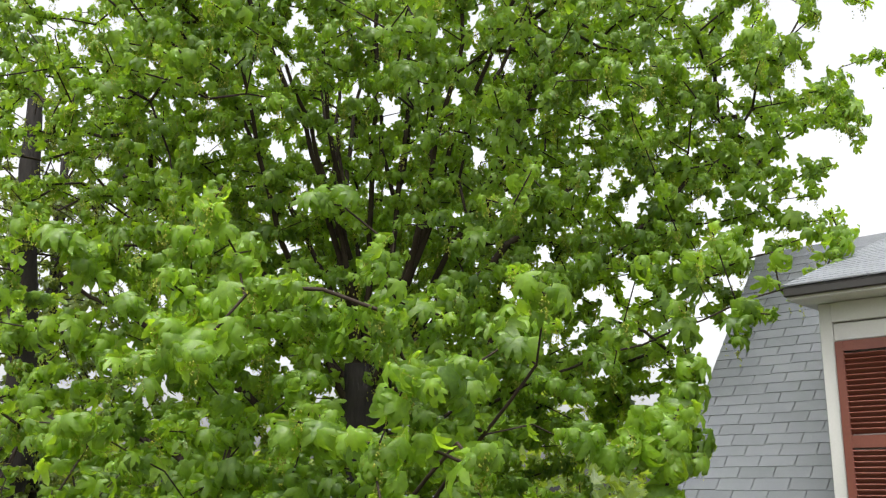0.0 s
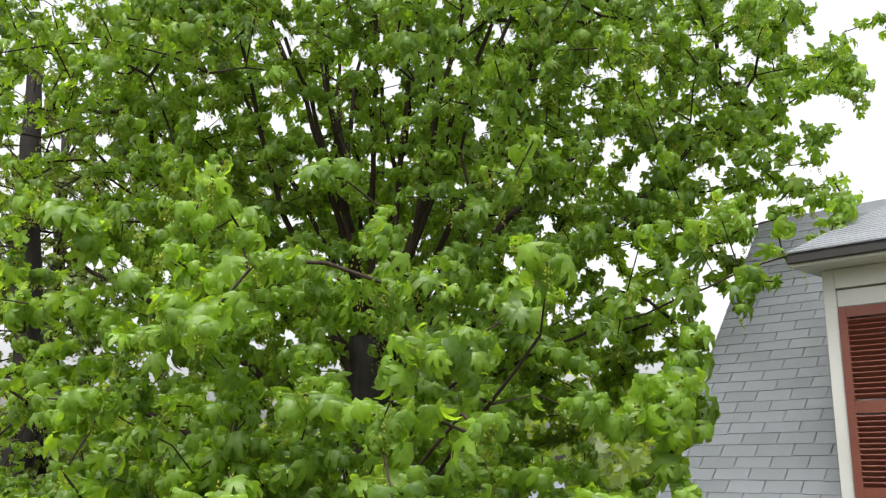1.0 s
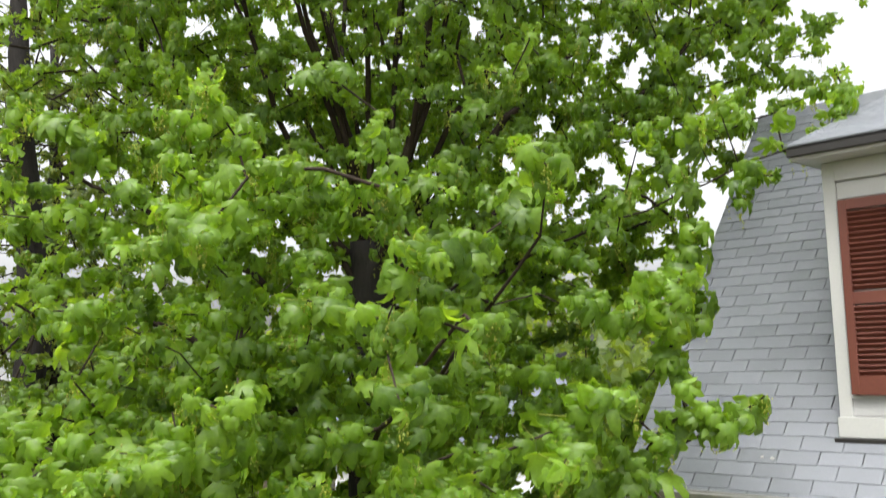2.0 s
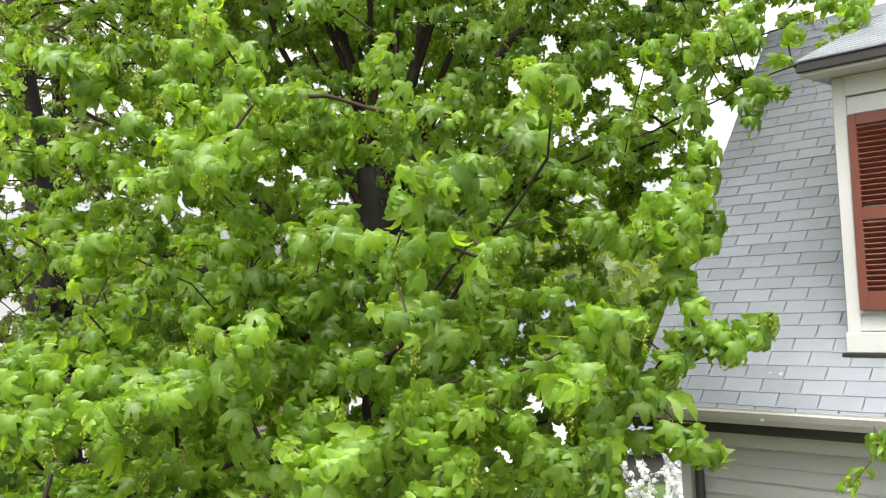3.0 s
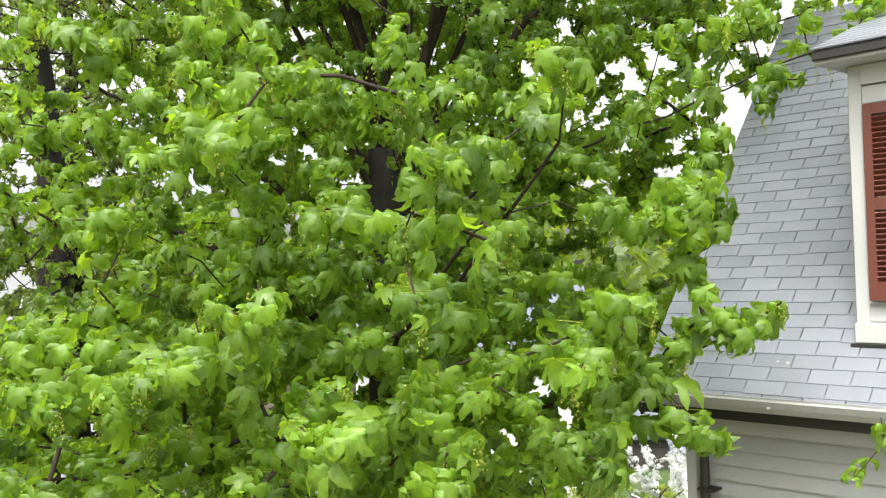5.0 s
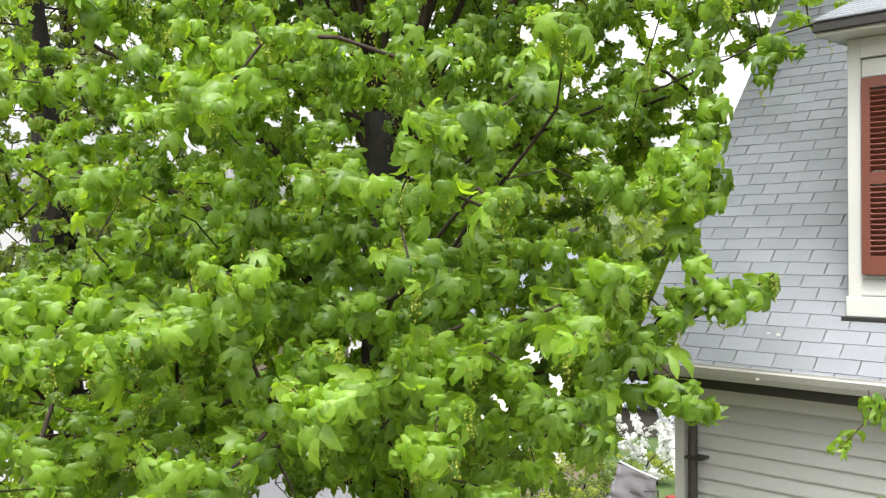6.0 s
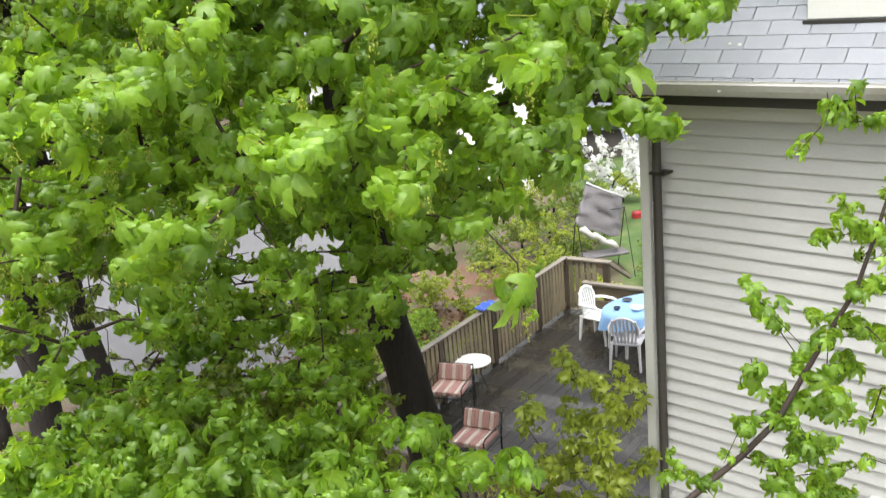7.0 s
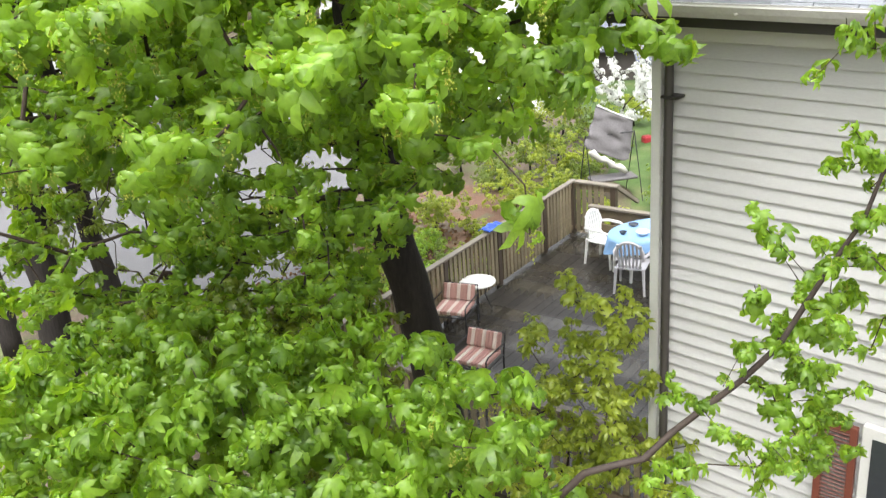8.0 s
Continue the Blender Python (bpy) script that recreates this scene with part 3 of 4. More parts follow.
# garden swing with a canopy
swing = empty("garden_swing", pose(3.22, 19.4, 0, 0, 0, 10), "garden swing seat with a sagging grey canopy", "swing")
bm = bmesh.new()
bmesh.ops.create_grid(bm, x_segments=14, y_segments=22, size=0.5)
for v in bm.verts:
    x, w = v.co.x + 0.5, 0.5 - v.co.y
    sag = 4 * x * (1 - x)
    v.co = (-0.09 + 0.81 * x - w * (0.41 - 0.18 * x), 0.2 - 0.35 * w - 0.05 * sag + 0.02 * math.sin(w * 15 + 5 * sag) + 0.06 * noise.noise(Vector((x * 2.5, w * 5, 3))), 2.02 - 0.40 * x - w * (0.72 + 0.02 * x) - 0.07 * sag * w + 0.018 * math.sin(w * 15 + 5 * sag) + 0.02 * noise.noise(Vector((x * 6, w * 6, 0))))
bmesh.ops.solidify(bm, geom=bm.faces, thickness=0.01)
part("canopy", bm, "canopy", swing, "sagging grey fabric canopy", True)
bm = bmesh.new()
rod(bm, [(-0.09, 0.2, 2.03), (0.32, 0.16, 1.82), (0.72, 0.2, 1.63)], 0.016, 6)
part("canopy_edge", bm, "white_plastic", swing)
for x in (-0.42, 0.66):
    bm = bmesh.new()
    rod(bm, [(x, -0.5, 0), (x, -0.12, 1.1), (x, 0.0, 1.45), (x, 0.12, 1.1), (x, 0.5, 0)], 0.011, 8)
    part("side_frame", bm, "metal", swing)
bm = bmesh.new()
rod(bm, [(-0.42 + 0.08 * k, -0.25 + 0.03 * math.sin(k * 2.1), 1.16 - 0.05 * k + 0.03 * math.sin(k * 1.7)) for k in range(11)], [0.035 + 0.05 * abs(math.sin(k * 1.3)) for k in range(11)], 8)
part("cushion", bm, "stone", swing, "crumpled white cushion", True)
part("top_bar", rod(bmesh.new(), [(-0.42, 0.0, 1.43), (0.66, 0.0, 1.43)], 0.014, 8), "metal", swing)
part("seat", boxes(-0.38, 0.62, -0.35, 0.05, 0.50, 0.56, bevel=0.02), "canopy", swing)
bm = boxes(-0.13, 0.13, -0.1, 0.1, 0.0, 0.2, bevel=0.04)
barrow = part("planter", bm, "red")
barrow.matrix_world = pose(5.0, 23.6, 0, 0, 0, 20)
tagged(barrow, "small red garden box on the lawn", "planter")
for x, y, r in ((3.6, 17.6, 0.35), (4.1, 17.9, 0.3), (3.0, 18.3, 0.25)):
    bm = bmesh.new()
    bmesh.ops.create_icosphere(bm, subdivisions=2, radius=r)
    for v in bm.verts:
        v.co.z *= 0.35
        v.co *= 1 + 0.25 * noise.noise(v.co * 4)
    st = part("stone", bm, "stone")
    st.matrix_world = pose(x, y, r * 0.2, 0, 0, x * 40)
    tagged(st, "flat pale garden stone on the grass", "stone", "garden stones")


# ---- trees ----
def plain_leaf(droop):
    """A small five-lobed leaf for litter and far woods, base at the origin, tip along y."""
    half = [(0.0, 0.0), (0.35, -0.06), (0.25, 0.09), (0.58, 0.38), (0.36, 0.5), (0.22, 0.47), (0.10, 0.76)]
    vs = [(0.0, 0.34)] + half + [(0.0, 1.0)] + [(-x, y) for x, y in half[:0:-1]]
    n = len(vs)
    return np.array([(x, math.sin(droop * y) / droop, -(1 - math.cos(droop * y)) / droop - 0.3 * x * x) for x, y in vs]), [(0, i, i % (n - 1) + 1) for i in range(1, n)]


def maple_leaf(droop, seed):
    """A limp palmate leaf: five lobes round the stalk's end, each folded along its vein and hanging."""
    r = random.Random(seed)
    lobe_at = (-1.72, -0.84, 0.0, 0.84, 1.72)
    lobe_long = (0.56, 0.90, 1.0, 0.90, 0.56)
    sinus = ((-2.3, 0.16), (-1.30, 0.30), (-0.43, 0.39), (0.43, 0.39), (1.30, 0.30), (2.3, 0.16))
    k_lobe = [droop * r.uniform(0.75, 1.3) for _ in lobe_at]

    def bent(angle, dist, k, lift):
        q = math.sin(k * dist) / k
        return (q * math.sin(angle), q * math.cos(angle), lift - (1 - math.cos(k * dist)) / k)
    vs = [(0.0, 0.0, 0.0)]
    for a, d in sinus:
        vs.append(bent(a + r.uniform(-0.06, 0.06), d * r.uniform(0.85, 1.15), droop, -0.05))
    fs = []
    for i, (a, d) in enumerate(zip(lobe_at, lobe_long)):
        a += r.uniform(-0.1, 0.1)
        d *= r.uniform(0.88, 1.1)
        k, w = k_lobe[i], 0.20 if abs(a) < 1.3 else 0.24
        m = len(vs)
        vs += [bent(a, d * 0.55, k, 0.035), bent(a - w, d * 0.74, k, -0.05 + r.uniform(-0.04, 0.04)), bent(a + r.uniform(-0.07, 0.07), d, k * 1.12, -0.02), bent(a + w, d * 0.74, k, -0.05 + r.uniform(-0.04, 0.04))]
        lo, hi = 1 + i, 2 + i
        fs += [(0, m, lo), (0, hi, m), (m, m + 1, lo), (m, m + 2, m + 1), (m, m + 3, m + 2), (m, hi, m + 3)]
    return np.array(vs), fs


PLAIN = plain_leaf(0.6)
SHAPES = [maple_leaf(1.15 + 0.19 * i, i) for i in range(8)]


def mesh_from(name, verts, faces, mat, smooth=False):
    me = bpy.data.meshes.new(name)
    nv, nf = len(verts), len(faces)
    k = faces.shape[1]
    me.vertices.add(nv)
    me.vertices.foreach_set("co", np.asarray(verts, np.float32).ravel())
    me.loops.add(nf * k)
    me.loops.foreach_set("vertex_index", np.asarray(faces, np.int32).ravel())
    me.polygons.add(nf)
    me.polygons.foreach_set("loop_start", np.arange(0, nf * k, k, dtype=np.int32))
    me.update(calc_edges=True)
    me.validate()
    me.materials.append(M[mat])
    if smooth:
        me.shade_smooth()
    return me


def frames_for(rng, pos, out, hang):
    """Turns for leaves at pos whose tips point along out, sagging by hang."""
    n = len(pos)
    y = out * 0.8 + rng.normal(0, 0.3, (n, 3))
    y[:, 2] -= hang
    y /= np.linalg.norm(y, axis=1)[:, None] + 1e-9
    up = np.tile([0.0, 0.0, 0.45], (n, 1)) + out * 0.95 + rng.normal(0, 0.4, (n, 3))
    z = up - (up * y).sum(1)[:, None] * y
    z /= np.linalg.norm(z, axis=1)[:, None] + 1e-9
    x = np.cross(y, z)
    return np.stack([x, y, z], axis=2)


def grow(rng, skeleton, targets, step=0.3, sag=0.12, reach=0.35):
    """Joins every target to the nearest part of what has grown so far. Returns points, parents."""
    pts = [list(p) for p in skeleton[0]]
    par = list(skeleton[1])
    cap = len(pts) + len(targets) * 14
    P = np.zeros((cap, 3))
    P[:len(pts)] = pts
    depth = np.zeros(cap)
    n = len(pts)
    root = P[:n].copy()
    d0 = np.min(np.linalg.norm(targets[:, None, :] - root[None, :, :], axis=2), axis=1)
    ends = []
    for ti in np.argsort(d0):
        tgt = targets[ti]
        d = np.linalg.norm(P[:n] - tgt, axis=1) + 0.10 * depth[:n]
        # a branch prefers to leave from below and inside
        d += reach * np.maximum(0, P[:n, 2] - tgt[2])
        i = int(np.argmin(d))
        a = P[i].copy()
        L = np.linalg.norm(tgt - a)
        k = max(1, int(round(L / step)))
        prev = i
        bow = rng.normal(0, 0.06, 3) * L + np.array([0, 0, sag * L])
        for j in range(1, k + 1):
            f = j / k
            P[n] = a + (tgt - a) * f + bow * 4 * f * (1 - f) * 0.5 + rng.normal(0, 0.012, 3)
            par.append(prev)
            depth[n] = depth[prev] + L / k * 0.25
            prev = n
            n += 1
        ends.append(prev)
    return P[:n], np.array(par), np.array(ends)


def branch_mesh(P, par, tip=0.004, power=2.3, first=None, keep=None):
    """Tapered tubes along a grown tree: a branch carries what its twigs carry."""
    n = len(P)
    w = np.zeros(n)
    kids = np.zeros(n, int)
    for i in range(n):
        if par[i] >= 0:
            kids[par[i]] += 1
    for i in range(n - 1, -1, -1):
        if kids[i] == 0:
            w[i] = tip ** power
        if par[i] >= 0:
            w[par[i]] += w[i] + tip ** power * 0.02
    r = w ** (1 / power)
    if first is not None:
        r[:len(first)] = np.maximum(r[:len(first)] * 0.6, first)
    seg = np.array([i for i in range(n) if par[i] >= 0 and (keep is None or keep[i])])
    a, b = P[par[seg]], P[seg]
    ra, rb = np.minimum(r[par[seg]], r[seg] * 1.35), r[seg]
    d = b - a
    d /= np.linalg.norm(d, axis=1)[:, None] + 1e-9
    ref = np.where(np.abs(d[:, 2:3]) < 0.9, [[0.0, 0.0, 1.0]], [[1.0, 0.0, 0.0]])
    x = np.cross(d, ref)
    x /= np.linalg.norm(x, axis=1)[:, None] + 1e-9
    y = np.cross(d, x)
    S = 6
    ang = np.arange(S) * 2 * np.pi / S
    ring = np.cos(ang)[None, :, None] * x[:, None, :] + np.sin(ang)[None, :, None] * y[:, None, :]
    va = (a - d * ra[:, None] * 0.3)[:, None, :] + ring * ra[:, None, None]
    vb = (b + d * rb[:, None] * 0.3)[:, None, :] + ring * rb[:, None, None]
    V = np.concatenate([va, vb], axis=1).reshape(-1, 3)
    k = np.arange(S)
    q = np.stack([k, (k + 1) % S, (k + 1) % S + S, k + S], axis=1)
    F = (np.arange(len(seg))[:, None, None] * 2 * S + q[None]).reshape(-1, 4)
    return V, F, r


def blob(rng, c, rad, n, hollow=0.55):
    """n points in an ellipsoid, thin in its heart."""
    d = rng.normal(0, 1, (n, 3))
    d /= np.linalg.norm(d, axis=1)[:, None]
    f = hollow + (1 - hollow) * rng.random(n) ** 0.7
    return np.array(c) + d * np.array(rad) * f[:, None]


def spaced(rng, pts, gap):
    """Drops points that stand closer than gap to one kept before."""
    kept = np.zeros((len(pts), 3))
    n = 0
    for p in pts:
        if n == 0 or np.min(np.sum((kept[:n] - p) ** 2, axis=1)) > gap * gap:
            kept[n] = p
            n += 1
    return kept[:n]


def make_tree(name, label, category, rng, trunk, trunk_r, targets, leaf_mat, size, per, heart, singles=0, near=None, tassels=0.0, spray=0.17, tip=0.004, hang=0.55, limbs=(), stalks=False, bare=0.0, trunk_mat="bark"):
    """trunk: points from the ground up; targets: where leaf sprays sit; heart: the middle of the crown."""
    base = Vector(trunk[0])
    thing = empty(name, Matrix.Translation(base), label, category)
    T = np.array(trunk, float)
    tp, tr = [T[0]], [trunk_r[0]]
    for a, b, ra, rb in zip(T, T[1:], trunk_r, trunk_r[1:]):
        k = max(2, int(np.linalg.norm(b - a) / 0.3))
        for j in range(1, k + 1):
            tp.append(a + (b - a) * j / k + rng.normal(0, 0.015, 3))
            tr.append(ra + (rb - ra) * j / k)
    nt = len(tp)
    parents = [-1] + list(range(nt - 1))
    for z0, end, r0, r1, bow in limbs:
        i = min(range(nt), key=lambda j: abs(tp[j][2] - z0))
        a, b = np.array(tp[i]), np.array(end, float)
        k = max(3, int(np.linalg.norm(b - a) / 0.25))
        wob = rng.normal(0, 0.05, 3) * np.linalg.norm(b - a)
        for j in range(1, k + 1):
            f = j / k
            parents.append(i if j == 1 else len(tp) - 1)
            tp.append(a + (b - a) * f + (wob + np.array([0, 0, bow])) * 4 * f * (1 - f) + rng.normal(0, 0.015, 3))
            tr.append(r0 + (r1 - r0) * f)
    P, par, ends = grow(rng, (tp, parents), targets)
    part("trunk", rod(bmesh.new(), [Vector(p) - base for p in tp[:nt]], tr[:nt], 12), trunk_mat, thing, "", True)
    V, F, r = branch_mesh(P, par, tip=tip, first=np.array(tr), keep=np.arange(len(P)) >= nt)
    ob = new("branchwork", mesh_from("branchwork", V - np.array(base), F, "twig", True))
    ob.parent = thing
    tagged(ob, kind="stuff")
    # leaves: sprays at the ends of twigs, some along them
    E = P[ends]
    prev = P[par[ends]]
    dirs = E - prev
    dirs /= np.linalg.norm(dirs, axis=1)[:, None] + 1e-9
    reps = (rng.poisson(per, len(E)) + 2) * (rng.random(len(E)) >= bare)
    idx = np.repeat(np.arange(len(E)), reps)
    n = len(idx)
    back = rng.random(n)
    out = E[idx] - np.array(heart)
    out /= np.linalg.norm(out, axis=1)[:, None] + 1e-9
    turn = rng.random(n) * 2 * np.pi
    flat = np.stack([np.cos(turn), np.sin(turn), np.zeros(n)], axis=1)
    # stalks stand out round the shoot, the blades hang limp from their ends
    node = E[idx] - dirs[idx] * (back * spray * 1.7)[:, None]
    way = flat + 0.45 * out + 0.4 * dirs[idx] + np.array([0, 0, 0.3])
    way /= np.linalg.norm(way, axis=1)[:, None] + 1e-9
    pos = node + way * (spray * (0.3 + 0.7 * rng.random(n)) * (0.55 + 0.6 * back))[:, None]
    tip_way = 0.6 * flat + 0.25 * out + rng.normal(0, 0.2, (n, 3))
    tip_way[:, 2] -= hang * rng.uniform(0.3, 1.3, n)
    tip_way /= np.linalg.norm(tip_way, axis=1)[:, None] + 1e-9
    up = np.array([0, 0, 0.7]) + 0.6 * flat + 0.3 * out + rng.normal(0, 0.4, (n, 3))
    up -= (up * tip_way).sum(1)[:, None] * tip_way
    up /= np.linalg.norm(up, axis=1)[:, None] + 1e-9
    R = np.stack([np.cross(tip_way, up), tip_way, up], axis=2)
    # shaded low leaves grow larger than those in the top
    sz = size * np.clip(rng.normal(0.92, 0.2, n), 0.45, 1.4) * (0.68 + 0.42 * back) * np.clip(1.2 - 0.11 * (pos[:, 2] - 6.2), 0.88, 1.18)
    kind = rng.integers(0, len(SHAPES), n)
    single = np.zeros(n, bool)
    if singles:
        single[np.argsort(np.linalg.norm(pos - np.array(near), axis=1))[:singles]] = True
    Vs, Fs, off = [], [], 0
    for k, (lv, lf) in enumerate(SHAPES):
        sel = np.where((kind == k) & ~single)[0]
        if len(sel) == 0:
            continue
        vv = np.einsum("nij,vj->nvi", R[sel], lv) * sz[sel][:, None, None] + pos[sel][:, None, :]
        ff = np.array(lf)[None] + (np.arange(len(sel)) * len(lv))[:, None, None] + off
        Vs.append(vv.reshape(-1, 3))
        Fs.append(ff.reshape(-1, 3))
        off += len(sel) * len(lv)
    crown = new("crown", mesh_from("crown", np.concatenate(Vs) - np.array(base), np.concatenate(Fs), leaf_mat, True))
    crown.parent = thing
    tagged(crown, kind="stuff")
    if stalks:
        # pale leaf stalks from the twigs to the leaves
        a = node
        d = pos - a
        d /= np.linalg.norm(d, axis=1)[:, None] + 1e-9
        x = np.cross(d, [0.0, 0.3, 1.0])
        x /= np.linalg.norm(x, axis=1)[:, None] + 1e-9
        y = np.cross(d, x)
        ang = np.arange(3) * 2 * np.pi / 3
        ring = (np.cos(ang)[None, :, None] * x[:, None] + np.sin(ang)[None, :, None] * y[:, None]) * 0.0017
        vv = np.concatenate([a[:, None] + ring, pos[:, None] + ring], axis=1).reshape(-1, 3)
        k3 = np.arange(3)
        q3 = np.stack([k3, (k3 + 1) % 3, (k3 + 1) % 3 + 3, k3 + 3], axis=1)
        ff = (np.arange(n)[:, None, None] * 6 + q3[None]).reshape(-1, 4)
        st = new("stalkwork", mesh_from("stalkwork", vv - np.array(base), ff, "blossom"))
        st.parent = thing
        tagged(st, kind="stuff")
    if tassels:
        # hanging yellow-green flower tassels at some twig ends
        pick = np.where(rng.random(len(E)) < tassels)[0]
        ti = np.repeat(pick, 36)
        m = len(ti)
        strand = np.tile(np.repeat(rng.normal(0, 1, (9, 3)), 4, axis=0), (len(pick), 1)) * 0.026 + rng.normal(0, 0.006, (m, 3))
        c = E[ti] + strand - np.stack([np.zeros(m), np.zeros(m), 0.02 + 0.09 * rng.random(m)], axis=1)
        oct8 = np.array([(1, 0, 0), (0, 1, 0), (-1, 0, 0), (0, -1, 0), (0, 0, 1.6), (0, 0, -1.6)]) * 0.0042
        of = np.array([(0, 1, 4), (1, 2, 4), (2, 3, 4), (3, 0, 4), (1, 0, 5), (2, 1, 5), (3, 2, 5), (0, 3, 5)])
        vv = (c[:, None, :] + oct8[None] * (0.7 + 0.8 * rng.random(m))[:, None, None]).reshape(-1, 3)
        ff = (of[None] + (np.arange(m) * 6)[:, None, None]).reshape(-1, 3)
        bl = new("blossom", mesh_from("blossom", vv - np.array(base), ff, "blossom"))
        bl.parent = thing
        tagged(bl, kind="stuff")
    if singles:
        meshes = [mesh_from("leaf", lv, np.array(lf), leaf_mat, True) for lv, lf in SHAPES]
        for i in np.where(single)[0]:
            ob = new("leaf", meshes[kind[i]])
            ob.parent = thing
            rot = Matrix(R[i].tolist()).to_4x4()
            ob.matrix_local = Matrix.Translation(Vector(pos[i]) - base) @ rot @ Matrix.Scale(sz[i], 4)
    return thing, n


rng = np.random.default_rng(7)
EYE = (0, 2.5, 5.8)
masses = [
    ((-0.6, 8.3, 10.3), (4.2, 3.2, 3.0), 1300, 0.3),
    ((-0.9, 7.9, 7.6), (3.5, 3.1, 1.8), 560, 0.4),
    ((-1.2, 6.9, 5.8), (2.7, 2.8, 1.2), 380, 0.4),
    ((-3.6, 8.2, 5.0), (1.9, 2.2, 1.4), 130, 0.3),
    ((-2.1, 7.4, 3.7), (2.0, 1.4, 0.7), 70, 0.1),
    ((2.0, 7.9, 9.9), (1.25, 1.1, 1.4), 50, 0.1),
    ((-0.7, 10.3, 9.0), (2.8, 0.9, 1.9), 190, 0.0),
    ((-1.0, 6.4, 3.95), (0.5, 0.5, 0.4), 16, 0.0),
]
# sprays that stand out from the crown on shoots of their own
tufts = [
    ((0.0, 3.9, 7.12), 0.17), ((-1.17, 4.45, 7.33), 0.2), ((-0.95, 4.05, 6.6), 0.2), ((-0.22, 3.8, 6.48), 0.14),
    ((-0.66, 3.95, 6.06), 0.2), ((0.41, 4.3, 7.62), 0.17), ((0.79, 4.8, 6.5), 0.2), ((1.31, 5.2, 6.39), 0.16),
    ((1.65, 5.2, 6.49), 0.13), ((1.05, 5.2, 5.84), 0.17), ((-1.43, 5.0, 8.05), 0.22), ((-0.4, 5.3, 8.0), 0.2),
    ((-1.52, 4.2, 6.25), 0.22), ((-0.31, 5.5, 7.65), 0.22), ((0.14, 4.2, 6.8), 0.2), ((-0.71, 4.5, 7.0), 0.2),
    ((2.7, 6.3, 8.45), 0.2), ((2.42, 6.3, 8.1), 0.18), ((1.9, 6.0, 7.72), 0.22), ((-2.0, 4.4, 6.2), 0.22),
]
more = [((-0.1, 3.95, 5.78), 0.2), ((0.36, 4.35, 5.0), 0.12), ((-0.3, 4.1, 6.85), 0.17), ((1.4, 5.6, 7.4), 0.25), ((1.1, 5.5, 7.1), 0.25), ((-1.3, 4.3, 5.4), 0.3), ((2.3, 6.5, 8.4), 0.2), ((0.45, 4.6, 6.2), 0.25), ((0.2, 5.0, 5.6), 0.3), ((0.95, 5.3, 6.9), 0.3), ((1.25, 5.5, 6.7), 0.2), ((1.02, 5.3, 5.95), 0.2), ((0.85, 5.3, 6.0), 0.25), ((1.22, 5.2, 5.78), 0.12), ((1.47, 5.2, 6.4), 0.12), ((1.18, 5.3, 6.24), 0.14), ((-0.5, 6.2, 4.7), 0.28), ((-0.62, 6.2, 4.6), 0.25)]
centres = np.concatenate([blob(rng, c, r, n, h) for c, r, n, h in masses])
# the crown is open in front of the fork, round the lower trunk and towards the house
for c, rad, share in (((-0.55, 6.0, 8.6), (1.2, 2.3, 0.75), 0.9), ((0.5, 6.0, 8.6), (0.8, 2.0, 0.35), 0.7), ((-0.6, 6.0, 7.45), (0.4, 2.0, 0.3), 0.95), ((-0.45, 6.6, 3.75), (0.5, 2.0, 0.6), 0.95), ((0.7, 6.5, 4.6), (0.8, 2.0, 0.6), 0.8), ((1.65, 7.6, 8.3), (0.5, 4.0, 0.36), 0.97),
                      ((-3.1, 7.5, 4.6), (1.1, 3.0, 0.85), 0.82), ((-1.9, 5.2, 5.25), (0.55, 1.3, 0.35), 0.75), ((-4.2, 8.4, 8.2), (1.5, 3.5, 3.4), 0.5), ((-3.0, 6.9, 7.6), (0.95, 2.8, 1.5), 0.85), ((0.45, 6.5, 5.4), (0.32, 2.6, 0.32), 0.6)):
    inside = (((centres - np.array(c)) / np.array(rad)) ** 2).sum(1) < 1
    centres = centres[~(inside & (rng.random(len(centres)) < share))]
near_house = (centres[:, 2] < 8.2) & (centres[:, 0] > 0.2 * centres[:, 1] + 0.33 * (centres[:, 2] - 6.7))
centres = spaced(rng, centres[~near_house], 0.33)
pts = np.repeat(centres, 5, axis=0) + rng.normal(0, 1, (len(centres) * 5, 3)) * np.array((0.24, 0.24, 0.11))
# the knot below the fork shows through
pts = pts[(((pts - np.array((-0.5, 6.2, 7.32))) / np.array((0.26, 2.8, 0.22))) ** 2).sum(1) > 1]
pts = np.concatenate([pts] + [blob(rng, c, (r, r, r * 0.75), 7, 0.0) for c, r in tufts + more])
rng.shuffle(pts)
pts = spaced(rng, pts, 0.15)
limbs = []
for k in range(18):
    # a fan of slender upright limbs from one fork
    a = radians(-27 + 56 * k / 17 + rng.normal(0, 2))
    L = 2.6 + 1.3 * rng.random()
    limbs.append((7.2 + 0.5 * rng.random(), (-0.62 + L * math.sin(a), 8.0 + rng.normal(-0.1, 0.7), 7.6 + L * math.cos(a)), 0.034, 0.015, -0.06))
